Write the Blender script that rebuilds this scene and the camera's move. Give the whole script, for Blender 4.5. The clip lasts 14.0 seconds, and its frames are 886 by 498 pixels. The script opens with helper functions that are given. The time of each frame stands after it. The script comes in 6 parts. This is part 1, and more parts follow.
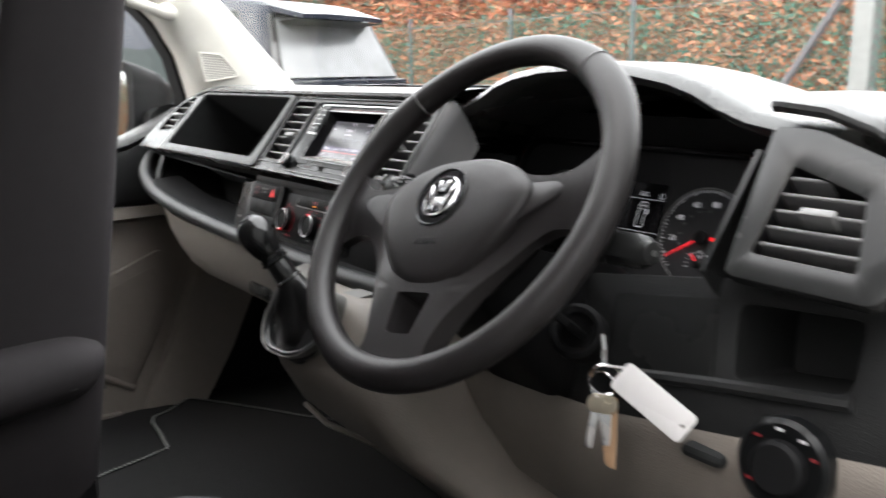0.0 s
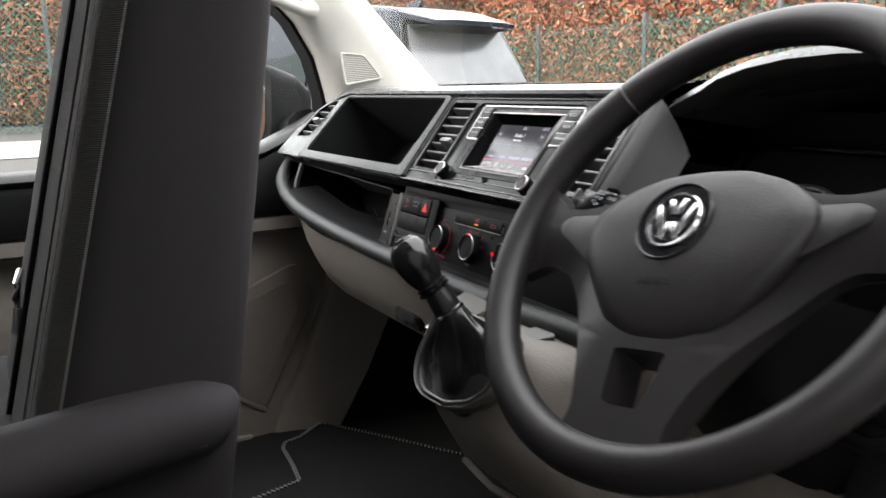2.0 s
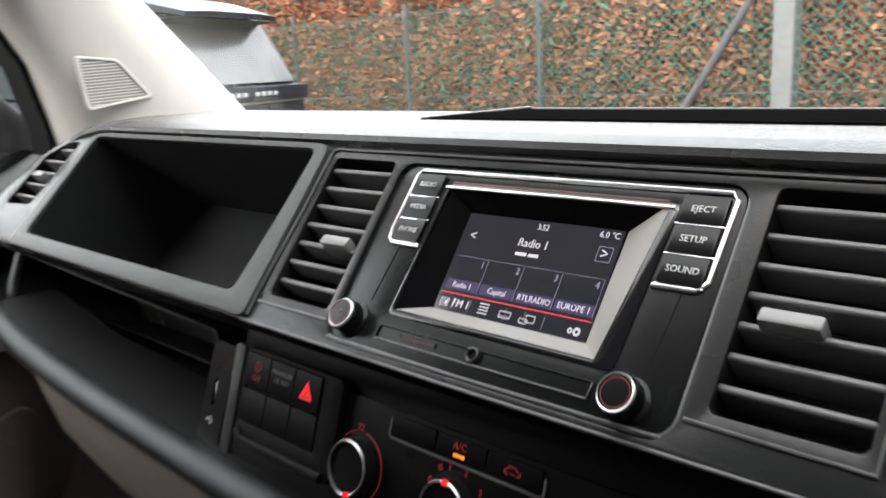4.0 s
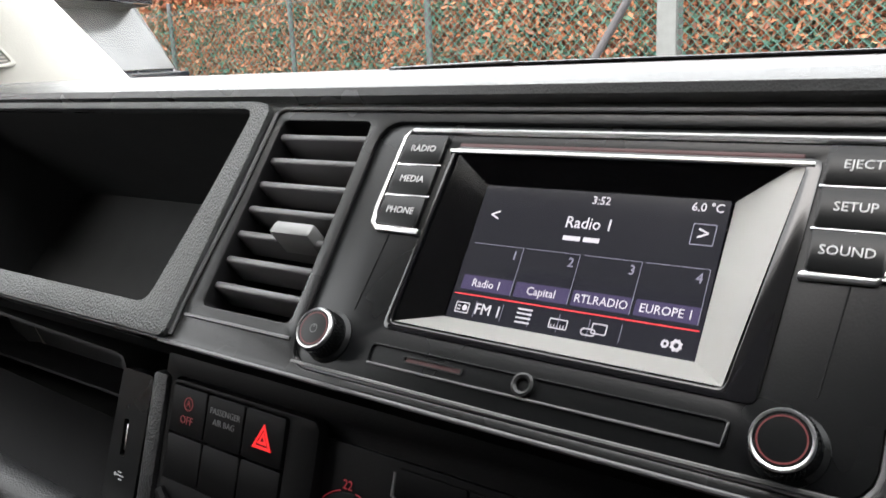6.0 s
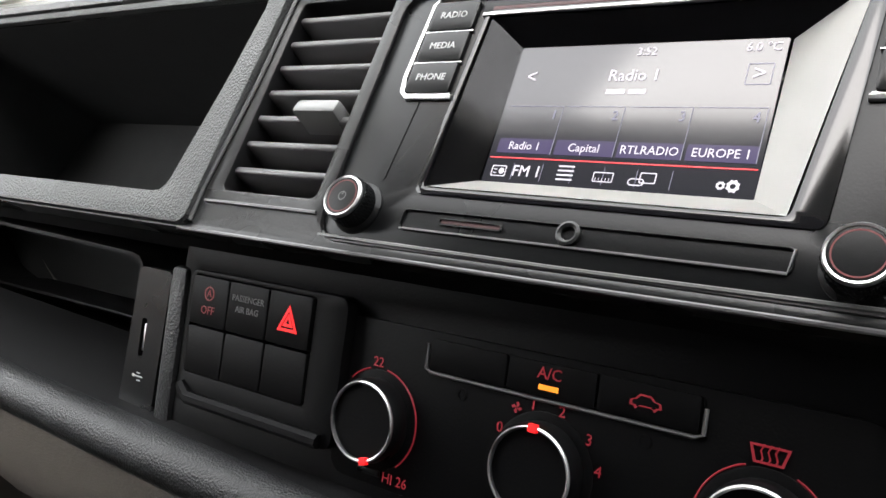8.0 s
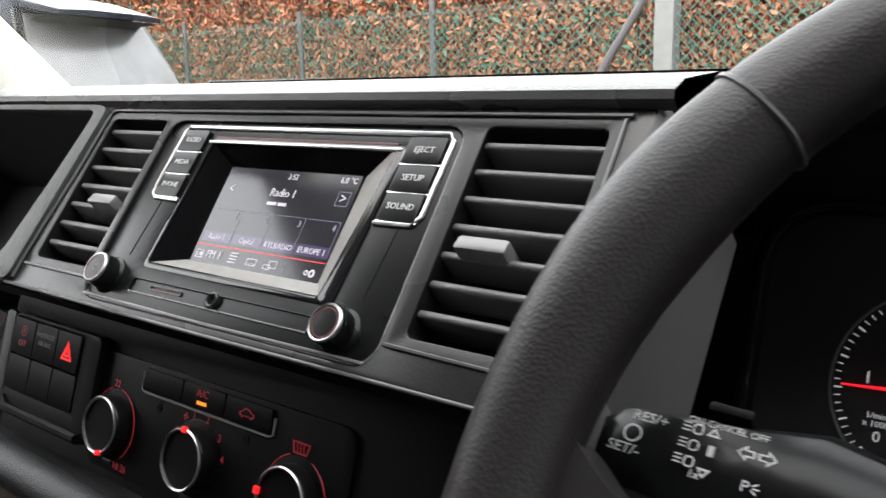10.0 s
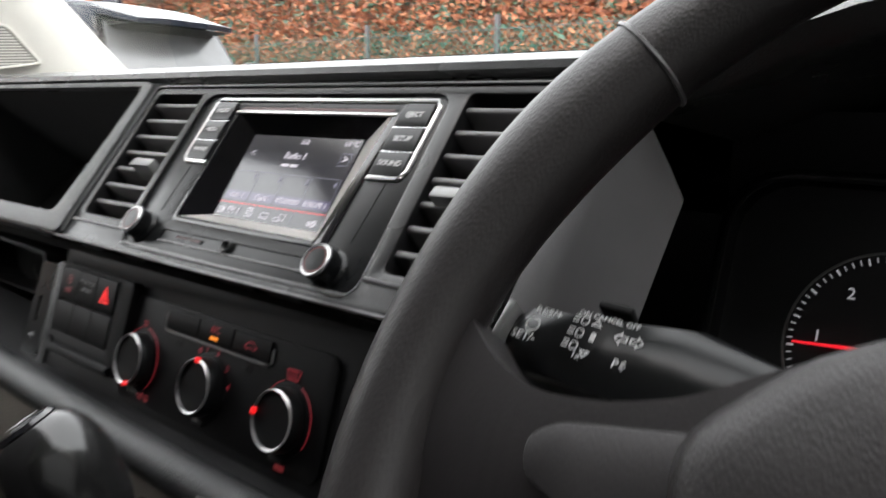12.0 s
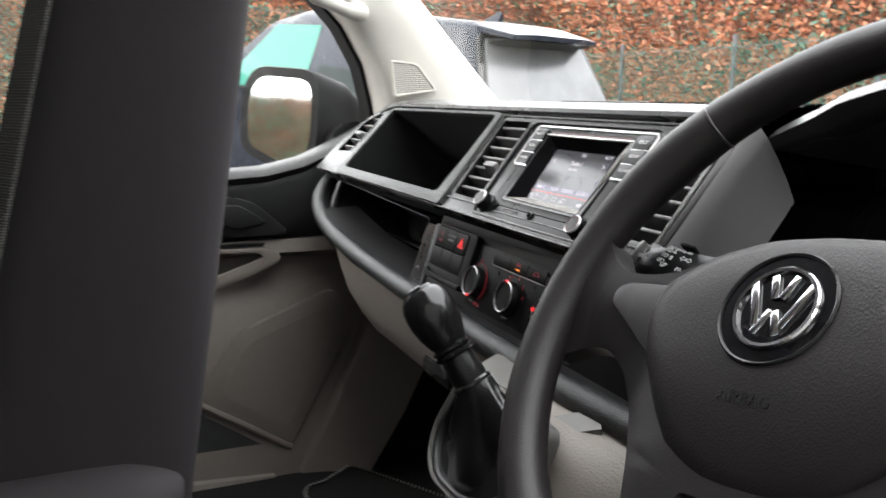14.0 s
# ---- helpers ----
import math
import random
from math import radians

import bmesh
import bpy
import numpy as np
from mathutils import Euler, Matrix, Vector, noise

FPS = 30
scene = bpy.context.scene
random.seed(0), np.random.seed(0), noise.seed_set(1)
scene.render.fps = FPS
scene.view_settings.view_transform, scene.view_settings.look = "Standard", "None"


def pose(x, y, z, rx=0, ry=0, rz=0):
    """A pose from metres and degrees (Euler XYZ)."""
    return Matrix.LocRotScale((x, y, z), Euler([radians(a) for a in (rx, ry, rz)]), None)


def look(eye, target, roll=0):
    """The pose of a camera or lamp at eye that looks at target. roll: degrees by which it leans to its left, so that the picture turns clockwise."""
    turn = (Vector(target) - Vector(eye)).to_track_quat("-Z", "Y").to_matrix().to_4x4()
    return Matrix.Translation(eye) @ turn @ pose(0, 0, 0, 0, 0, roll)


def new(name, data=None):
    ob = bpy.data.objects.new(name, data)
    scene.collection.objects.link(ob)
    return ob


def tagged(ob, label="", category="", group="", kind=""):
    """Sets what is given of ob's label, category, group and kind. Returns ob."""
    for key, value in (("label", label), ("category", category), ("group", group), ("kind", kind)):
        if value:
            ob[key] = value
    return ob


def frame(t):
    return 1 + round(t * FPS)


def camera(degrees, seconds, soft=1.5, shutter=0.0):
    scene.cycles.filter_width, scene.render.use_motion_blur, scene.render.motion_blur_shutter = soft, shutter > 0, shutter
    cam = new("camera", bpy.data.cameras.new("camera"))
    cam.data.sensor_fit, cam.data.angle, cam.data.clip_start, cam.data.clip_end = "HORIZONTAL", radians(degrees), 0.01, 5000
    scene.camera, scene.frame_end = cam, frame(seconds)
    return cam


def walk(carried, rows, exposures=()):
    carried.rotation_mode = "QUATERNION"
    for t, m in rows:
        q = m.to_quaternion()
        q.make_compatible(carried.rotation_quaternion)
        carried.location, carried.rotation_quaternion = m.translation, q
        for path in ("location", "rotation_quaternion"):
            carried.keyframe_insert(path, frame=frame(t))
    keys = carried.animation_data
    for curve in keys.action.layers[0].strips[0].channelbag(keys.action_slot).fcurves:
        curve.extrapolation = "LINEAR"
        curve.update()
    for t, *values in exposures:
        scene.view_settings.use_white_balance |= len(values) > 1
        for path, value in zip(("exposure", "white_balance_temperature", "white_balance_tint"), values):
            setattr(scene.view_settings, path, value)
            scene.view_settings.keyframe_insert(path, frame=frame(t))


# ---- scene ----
cam = camera(56.9, 14.0, shutter=0.5)
PATH = [
    (0, (1.035, -0.563, 1.278), (-0.524, 0.616, 0.856), -0.7),
    (0.5, (0.976, -0.528, 1.28), (-0.708, 0.47, 0.871), -0.6),
    (1, (0.967, -0.526, 1.284), (-0.735, 0.445, 0.886), -1.1),
    (1.5, (0.946, -0.519, 1.279), (-0.769, 0.432, 0.886), -1.2),
    (2, (0.844, -0.518, 1.262), (-0.876, 0.421, 0.865), -1.3),
    (2.5, (0.71, -0.515, 1.275), (-0.998, 0.446, 0.878), -1.4),
    (3, (0.545, -0.456, 1.291), (-1.128, 0.563, 0.886), -2.4),
    (3.5, (0.379, -0.365, 1.292), (-1.19, 0.802, 0.872), -3.2),
    (4, (0.28, -0.299, 1.294), (-1.089, 1.093, 0.863), -2.6),
    (4.2, (0.245, -0.282, 1.29), (-1.071, 1.159, 0.852), -3.0),
    (6.3, (0.145, -0.241, 1.256), (-1.01, 1.322, 0.782), -2.7),
    (6.5, (0.141, -0.242, 1.247), (-1.015, 1.315, 0.756), -2.9),
    (7, (0.137, -0.247, 1.224), (-1.023, 1.308, 0.736), -3.0),
    (7.5, (0.134, -0.248, 1.214), (-1.031, 1.299, 0.713), -3.0),
    (8, (0.135, -0.246, 1.215), (-1.03, 1.299, 0.713), -3.1),
    (8.5, (0.165, -0.255, 1.234), (-1.011, 1.29, 0.757), -2.9),
    (9, (0.243, -0.261, 1.255), (-0.904, 1.307, 0.779), -2.4),
    (9.2, (0.273, -0.258, 1.259), (-0.898, 1.299, 0.807), -2.6),
    (11.3, (0.387, -0.251, 1.255), (-0.818, 1.296, 0.859), -0.5),
    (11.5, (0.388, -0.247, 1.255), (-0.835, 1.283, 0.847), -1.0),
    (12, (0.415, -0.268, 1.234), (-0.898, 1.196, 0.865), -0.0),
    (12.5, (0.456, -0.312, 1.214), (-1.05, 0.943, 0.819), 0.3),
    (13, (0.505, -0.331, 1.208), (-1.136, 0.747, 0.826), 0.6),
    (13.5, (0.625, -0.379, 1.237), (-1.092, 0.572, 0.852), 0.7),
    (14, (0.706, -0.398, 1.259), (-1.099, 0.385, 0.899), 0.8),
]
walk(cam, [(t, look(eye, target, roll)) for t, eye, target, roll in PATH],
     exposures=[(0.0, 1.7), (1.5, 1.55), (2.5, 1.45), (4.0, 1.3), (6.5, 1.45), (7.0, 1.45), (8.0, 1.72), (8.5, 1.72), (9.2, 1.35), (11.5, 1.4), (12.5, 1.3), (14.0, 1.55)])


# ---- world, sun and light ----
world = bpy.data.worlds.new("overcast_sky")
world.use_nodes = True
scene.world = world
wn = world.node_tree.nodes
sky = wn.new("ShaderNodeTexSky")
sky.sky_type = "NISHITA"
sky.sun_disc = False
sky.sun_elevation, sky.sun_rotation = radians(52), radians(190)
sky.air_density, sky.dust_density = 1.0, 6.0
grey = wn.new("ShaderNodeMixRGB")
grey.inputs[0].default_value = 0.8
grey.inputs[2].default_value = (15.7, 15.6, 15.8, 1)
world.node_tree.links.new(sky.outputs[0], grey.inputs[1])
world.node_tree.links.new(grey.outputs[0], wn["Background"].inputs[0])
wn["Background"].inputs[1].default_value = 0.15
sun_data = bpy.data.lights.new("sun", "SUN")
sun_data.energy, sun_data.angle, sun_data.color = 1.2, radians(50), (1.0, 0.96, 0.92)
sun = new("sun", sun_data)
sun.matrix_world = look((-1.0, -6.0, 8.5), (0, 0, 1))


# ---- materials ----
def material(name, base, rough=0.5, metal=0.0, vary=0.12, scale=60.0, bump=0.0, grain=400.0, cells=False,
             spec=0.5, glow=None, power=0.0, coat=0.0):
    m = bpy.data.materials.new(name)
    m.use_nodes = True
    nt = m.node_tree
    b = nt.nodes["Principled BSDF"]
    b.inputs["Roughness"].default_value = rough
    b.inputs["Metallic"].default_value = metal
    b.inputs["Specular IOR Level"].default_value = spec
    b.inputs["Coat Weight"].default_value = coat
    b.inputs["Coat Roughness"].default_value = 0.08
    where = nt.nodes.new("ShaderNodeTexCoord")
    n1 = nt.nodes.new("ShaderNodeTexNoise")
    n1.inputs["Scale"].default_value = scale
    n1.inputs["Detail"].default_value = 6
    nt.links.new(where.outputs["Object"], n1.inputs["Vector"])
    ramp = nt.nodes.new("ShaderNodeMixRGB")
    ramp.inputs[1].default_value = (*[c * (1 - vary) for c in base], 1)
    ramp.inputs[2].default_value = (*[min(1, c * (1 + vary)) for c in base], 1)
    nt.links.new(n1.outputs["Fac"], ramp.inputs[0])
    nt.links.new(ramp.outputs[0], b.inputs["Base Color"])
    n2 = nt.nodes.new("ShaderNodeTexNoise")
    n2.inputs["Scale"].default_value = scale * 0.14
    n2.inputs["Detail"].default_value = 4
    nt.links.new(where.outputs["Object"], n2.inputs["Vector"])
    span = nt.nodes.new("ShaderNodeMapRange")
    span.inputs["To Min"].default_value = max(0.02, rough - 0.08)
    span.inputs["To Max"].default_value = min(1, rough + 0.08)
    nt.links.new(n2.outputs["Fac"], span.inputs["Value"])
    nt.links.new(span.outputs[0], b.inputs["Roughness"])
    if bump:
        g = nt.nodes.new("ShaderNodeTexVoronoi" if cells else "ShaderNodeTexNoise")
        g.inputs["Scale"].default_value = grain
        nt.links.new(where.outputs["Object"], g.inputs["Vector"])
        bp = nt.nodes.new("ShaderNodeBump")
        bp.inputs["Strength"].default_value = bump
        bp.inputs["Distance"].default_value = 0.0008
        nt.links.new(g.outputs["Distance" if cells else "Fac"], bp.inputs["Height"])
        nt.links.new(bp.outputs[0], b.inputs["Normal"])
    if glow:
        b.inputs["Emission Color"].default_value = (*glow, 1)
        b.inputs["Emission Strength"].default_value = power
    return m


def pane_material(name, tint=(0.97, 0.99, 0.98), gloss=1.0):
    m = bpy.data.materials.new(name)
    m.use_nodes = True
    nt = m.node_tree
    nt.nodes.remove(nt.nodes["Principled BSDF"])
    clear, shine, mix, fres = (nt.nodes.new(k) for k in ("ShaderNodeBsdfTransparent", "ShaderNodeBsdfGlossy", "ShaderNodeMixShader", "ShaderNodeFresnel"))
    clear.inputs[0].default_value = (*tint, 1)
    shine.inputs[0].default_value = (gloss, gloss, gloss, 1)
    shine.inputs["Roughness"].default_value = 0.0
    fres.inputs[0].default_value = 1.45
    nt.links.new(fres.outputs[0], mix.inputs[0])
    nt.links.new(clear.outputs[0], mix.inputs[1])
    nt.links.new(shine.outputs[0], mix.inputs[2])
    nt.links.new(mix.outputs[0], nt.nodes["Material Output"].inputs[0])
    return m


def fabric_material(name, base, scale, dark=0.45):
    m = material(name, base, 0.85, vary=0.1, scale=90, bump=0.3, grain=1500)
    nt = m.node_tree
    b = nt.nodes["Principled BSDF"]
    w = nt.nodes.new("ShaderNodeTexWave")
    w.bands_direction = "Z"
    w.inputs["Scale"].default_value = scale
    w.inputs["Distortion"].default_value = 0.6
    where = nt.nodes.new("ShaderNodeTexCoord")
    nt.links.new(where.outputs["Object"], w.inputs["Vector"])
    mx = nt.nodes.new("ShaderNodeMixRGB")
    mx.inputs[1].default_value = (*[c * dark for c in base], 1)
    mx.inputs[2].default_value = (*base, 1)
    nt.links.new(w.outputs["Fac"], mx.inputs[0])
    nt.links.new(mx.outputs[0], b.inputs["Base Color"])
    bp = nt.nodes.new("ShaderNodeBump")
    bp.inputs["Strength"].default_value = 0.7
    bp.inputs["Distance"].default_value = 0.001
    nt.links.new(w.outputs["Fac"], bp.inputs["Height"])
    nt.links.new(bp.outputs[0], b.inputs["Normal"])
    return m


SOFT = material("grained_dark_plastic", (0.0215, 0.0220, 0.0225), 0.40, vary=0.15, bump=0.45, grain=800, cells=True, spec=0.35)
# Lighter copy of SOFT; stronger light on the cubby rim is in the colour.
SURROUND = material("grained_plastic_lightened", (0.044, 0.046, 0.045), 0.38, vary=0.15, bump=0.7, grain=800, cells=True)
# Lightened black plastic: light on slats and sheen along edges sit in the base.
SLAT = material("satin_plastic_lightened", (0.105, 0.103, 0.104), 0.30, vary=0.1, bump=0.08, grain=900)
TOPSKIN = material("grained_dash_top_plastic", (0.056, 0.057, 0.057), 0.27, vary=0.12, bump=0.25, grain=900, cells=True)
SATIN = material("satin_dark_grey_plastic", (0.0195, 0.0200, 0.0200), 0.27, vary=0.1, bump=0.12, grain=900, spec=0.35)
MATT = material("matt_black_plastic", (0.0085, 0.0085, 0.0090), 0.55, vary=0.15, bump=0.15, grain=900, spec=0.12)
# Darker split of MATT; the lower controls' shade is put into its base.
PANEL = material("shaded_black_panel", (0.0030, 0.0030, 0.0033), 0.5, vary=0.12, bump=0.1, grain=900, spec=0.10)
# Near-black without gloss: the tray recess's shade as colour.
TRAY = material("flat_black_tray_shade", (0.004, 0.004, 0.004), 0.95, vary=0.2, spec=0.0)
LINER = material("cubby_liner_plastic", (0.021, 0.0217, 0.0220), 0.7, vary=0.2, bump=0.2, grain=700, spec=0.2)
GLOSS = material("piano_black_plastic", (0.006, 0.006, 0.007), 0.07, vary=0.1, spec=0.6)
RADIO = material("radio_face_plastic", (0.0058, 0.0062, 0.0066), 0.28, vary=0.1, bump=0.05, grain=1200, spec=0.25)
CHROME = material("polished_chrome", (0.82, 0.82, 0.83), 0.08, 1.0, vary=0.03)
BRUSHED = material("satin_silver_trim", (0.50, 0.50, 0.475), 0.32, 1.0, vary=0.04)
GREIGE = material("greige_door_plastic", (0.205, 0.18, 0.157), 0.55, vary=0.07, bump=0.35, grain=500, cells=True)
CREAM = material("cream_pillar_plastic", (0.70, 0.68, 0.62), 0.5, vary=0.04, bump=0.2, grain=600)
MESHGREY = material("speaker_mesh_grey", (0.30, 0.29, 0.265), 0.6, vary=0.05)
WHEELSKIN = material("grained_wheel_rubber", (0.0195, 0.0172, 0.0174), 0.41, vary=0.12, bump=0.16, grain=850, cells=True, spec=0.35)
VINYL = material("charcoal_seat_vinyl", (0.034, 0.0305, 0.0325), 0.72, vary=0.1, bump=0.12, grain=900, cells=True, spec=0.2)
RIBBED = fabric_material("ribbed_seat_fabric", (0.115, 0.111, 0.105), 170)
KNIT = fabric_material("knit_seat_fabric", (0.03, 0.03, 0.032), 190)
CARPET = material("black_carpet", (0.005, 0.005, 0.0055), 0.95, vary=0.5, scale=700, bump=1.0, grain=900)
STITCH = material("grey_binding_thread", (0.28, 0.28, 0.27), 0.8, vary=0.2, scale=300)
BRUSHED_DARK = material("satin_grey_metal_paint", (0.19, 0.19, 0.187), 0.34, 0.2, vary=0.06)
SILVER = material("silver_painted_bevel", (0.62, 0.61, 0.58), 0.36, 0.2, vary=0.04)
DARKRED = material("dark_red_slot", (0.05, 0.006, 0.006), 0.5, vary=0.1)
REDDIM2 = material("red_dial_print", (0.22, 0.02, 0.03), 0.5, glow=(1.0, 0.06, 0.09), power=0.045)
BRUSHED_DARK2 = material("pale_grey_console_trim", (0.125, 0.12, 0.112), 0.45, 0.0, vary=0.06)
LEATHERGLOSS = material("polished_black_knob", (0.012, 0.012, 0.012), 0.16, vary=0.1, spec=0.6)
LEATHER = material("black_leather", (0.009, 0.009, 0.009), 0.30, vary=0.2, bump=0.25, grain=420, cells=True)
WHITETAG = material("white_card_tag", (0.75, 0.73, 0.72), 0.6, vary=0.04)
TANTAG = material("tan_leather_fob", (0.42, 0.26, 0.15), 0.6, vary=0.15)
BRASS = material("worn_key_metal", (0.55, 0.5, 0.4), 0.3, 1.0, vary=0.15)
REDGLOW = material("red_backlight", (0.3, 0.02, 0.02), 0.5, glow=(1.0, 0.012, 0.015), power=0.36)
DIMRED = material("dim_red_backlight", (0.05, 0.010, 0.010), 0.5, glow=(1.0, 0.06, 0.08), power=0.04)
AMBER = material("amber_indicator", (0.5, 0.2, 0.02), 0.5, glow=(1.0, 0.25, 0.02), power=0.42)
PRINT = material("pale_grey_print", (0.55, 0.55, 0.55), 0.5, vary=0.05)
GREYPRINT = material("grey_print", (0.10, 0.10, 0.10), 0.5, vary=0.05)
SCREENBG = material("display_panel", (0.010, 0.010, 0.012), 0.10, vary=0.05, glow=(0.06, 0.06, 0.085), power=0.10, spec=0.65)
SCREENTILE = material("display_tile", (0.012, 0.010, 0.016), 0.10, glow=(0.16, 0.13, 0.28), power=0.20, spec=0.65)
SCREENTXT = material("display_text", (0.3, 0.3, 0.3), 0.3, glow=(0.95, 0.85, 1.0), power=0.19)
SCREENDIM = material("display_dim_line", (0.05, 0.05, 0.06), 0.3, glow=(0.35, 0.33, 0.45), power=0.3)
SCREENRED = material("display_red_line", (0.2, 0.02, 0.02), 0.3, glow=(0.8, 0.04, 0.05), power=0.6)
DIALTXT = material("dial_print", (0.45, 0.45, 0.45), 0.5, glow=(0.8, 0.8, 0.85), power=0.14)
NEEDLE = material("red_needle", (0.5, 0.02, 0.03), 0.4, glow=(1.0, 0.02, 0.035), power=0.34)
RINGMETAL = material("satin_chrome_ring", (0.62, 0.62, 0.62), 0.30, 1.0, vary=0.03)
# Dash plastic lightened: light from the open driver door is in this colour.
INNERLIT = material("binnacle_plastic_door_lit", (0.068, 0.066, 0.068), 0.45, vary=0.1, bump=0.1, grain=900)
SPOKE = material("smooth_spoke_plastic", (0.0215, 0.0195, 0.0200), 0.36, vary=0.12, bump=0.12, grain=900, spec=0.35)
# Lighter than MATT: the cover lens's veil of reflection is in the base.
DIALFACE = material("dark_dial_face", (0.014, 0.014, 0.0155), 0.5, vary=0.1, bump=0.05, grain=1200)
GLASS = pane_material("clear_glass")
SUVPAINT = material("dark_blue_car_paint", (0.011, 0.0145, 0.023), 0.25, vary=0.1, spec=0.25)
SUVGLASS = material("tinted_car_glass", (0.012, 0.018, 0.017), 0.06, vary=0.05, spec=0.12)
# Pale blotchy base stands for sky reflected in the tailgate glass.
SKYGLASS = material("tailgate_glass_sky_reflection", (0.10, 0.103, 0.106), 0.2, vary=0.5, scale=5, spec=0.8)
SUVTEAL = material("green_tinted_car_glass", (0.045, 0.18, 0.14), 0.12, vary=0.1, spec=0.25)
RUBBER = material("tyre_rubber", (0.02, 0.02, 0.02), 0.8, vary=0.2, bump=0.3, grain=200)
PALE = material("pale_door_edge_paint", (0.62, 0.60, 0.54), 0.45, vary=0.05)
MIRROR = material("mirror_silvering", (0.9, 0.93, 0.92), 0.0, 1.0, vary=0.0)
ASPHALT = material("worn_asphalt", (0.085, 0.082, 0.078), 0.85, vary=0.35, scale=25, bump=0.8, grain=120)
LIGHTROAD = material("pale_concrete_path", (0.34, 0.33, 0.31), 0.85, vary=0.2, scale=12, bump=0.5, grain=90)
GALV = material("weathered_concrete_post", (0.17, 0.175, 0.17), 0.75, vary=0.25, scale=14, bump=0.3, grain=60)
POSTDARK = material("dark_steel_post", (0.09, 0.085, 0.09), 0.55, vary=0.2, scale=30)
MESHGREEN = material("green_coated_wire", (0.045, 0.15, 0.115), 0.5, vary=0.15)
BARK = material("hedge_bark", (0.09, 0.065, 0.05), 0.9, vary=0.4, scale=40, bump=0.7, grain=90)


CORE = material("dense_brown_undergrowth", (0.13, 0.058, 0.032), 0.95, vary=0.75, scale=16, bump=1.0, grain=30)


def leaf_material(name, tones):
    m = bpy.data.materials.new(name)
    m.use_nodes = True
    nt = m.node_tree
    b = nt.nodes["Principled BSDF"]
    b.inputs["Roughness"].default_value = 0.6
    geo = nt.nodes.new("ShaderNodeNewGeometry")
    ramp = nt.nodes.new("ShaderNodeValToRGB")
    ramp.color_ramp.elements[0].color = (*tones[0], 1)
    ramp.color_ramp.elements[1].color = (*tones[-1], 1)
    for i, tone in enumerate(tones[1:-1]):
        e = ramp.color_ramp.elements.new((i + 1) / (len(tones) - 1))
        e.color = (*tone, 1)
    nt.links.new(geo.outputs["Random Per Island"], ramp.inputs[0])
    nt.links.new(ramp.outputs[0], b.inputs["Base Color"])
    return m


COPPER = leaf_material("copper_beech_leaves", [(0.16, 0.05, 0.028), (0.36, 0.12, 0.055), (0.48, 0.17, 0.075), (0.30, 0.10, 0.05), (0.55, 0.23, 0.11), (0.22, 0.075, 0.045)])
GREENLEAF = leaf_material("green_ivy_leaves", [(0.05, 0.11, 0.075), (0.06, 0.14, 0.10), (0.10, 0.15, 0.08), (0.035, 0.085, 0.065)])


# ---- small builders ----
def finish(ob, me, mat, smooth=35):
    me.materials.append(mat)
    me.polygons.foreach_set("use_smooth", [True] * len(me.polygons))
    me.set_sharp_from_angle(angle=radians(smooth))
    return ob


def thing(name, at, label, category, group="", kind=""):
    ob = new(name)
    ob.empty_display_size = 0.05
    ob.location = at
    ob["at"] = list(at)
    return tagged(ob, label, category, group, kind)


def part(name, bm, mat, parent=None, label="", smooth=35):
    me = bpy.data.meshes.new(name)
    bmesh.ops.recalc_face_normals(bm, faces=bm.faces)
    bm.to_mesh(me)
    bm.free()
    ob = new(name, me)
    finish(ob, me, mat, smooth)
    if parent:
        ob.parent = parent
        if parent.type == "EMPTY":
            ob.matrix_parent_inverse = Matrix.Translation(Vector(parent["at"])).inverted()
    if label:
        ob["label"] = label
    return ob


def solo(name, bm, mat, label, category, group="", kind="", smooth=35):
    return tagged(part(name, bm, mat, None, "", smooth), label, category, group, kind)


def box(x0, x1, y0, y1, z0, z1, bev=0.0, m=None, seg=2):
    bm = bmesh.new()
    bmesh.ops.create_cube(bm, size=1)
    bmesh.ops.transform(bm, verts=bm.verts, matrix=Matrix.Translation(((x0 + x1) / 2, (y0 + y1) / 2, (z0 + z1) / 2)) @ Matrix.Diagonal((x1 - x0, y1 - y0, z1 - z0, 1)))
    if bev:
        bmesh.ops.bevel(bm, geom=bm.edges[:], offset=bev, segments=seg, profile=0.5, affect="EDGES")
    if m is not None:
        bm.transform(m)
    return bm


def join(*bms):
    out = bmesh.new()
    for b in bms:
        me = bpy.data.meshes.new("tmp")
        b.to_mesh(me)
        out.from_mesh(me)
        bpy.data.meshes.remove(me)
        b.free()
    return out


def rrect(x0, y0, x1, y1, r=0.004, n=4):
    out = []
    for cx, cy, a0 in ((x1 - r, y1 - r, 0), (x0 + r, y1 - r, 90), (x0 + r, y0 + r, 180), (x1 - r, y0 + r, 270)):
        for i in range(n + 1):
            a = radians(a0 + 90 * i / n)
            out.append((cx + r * math.cos(a), cy + r * math.sin(a)))
    return out


def inside(p, poly):
    hit = False
    for (x1, y1), (x2, y2) in zip(poly, poly[1:] + poly[:1]):
        if (y1 > p[1]) != (y2 > p[1]) and p[0] < (x2 - x1) * (p[1] - y1) / (y2 - y1) + x1:
            hit = not hit
    return hit


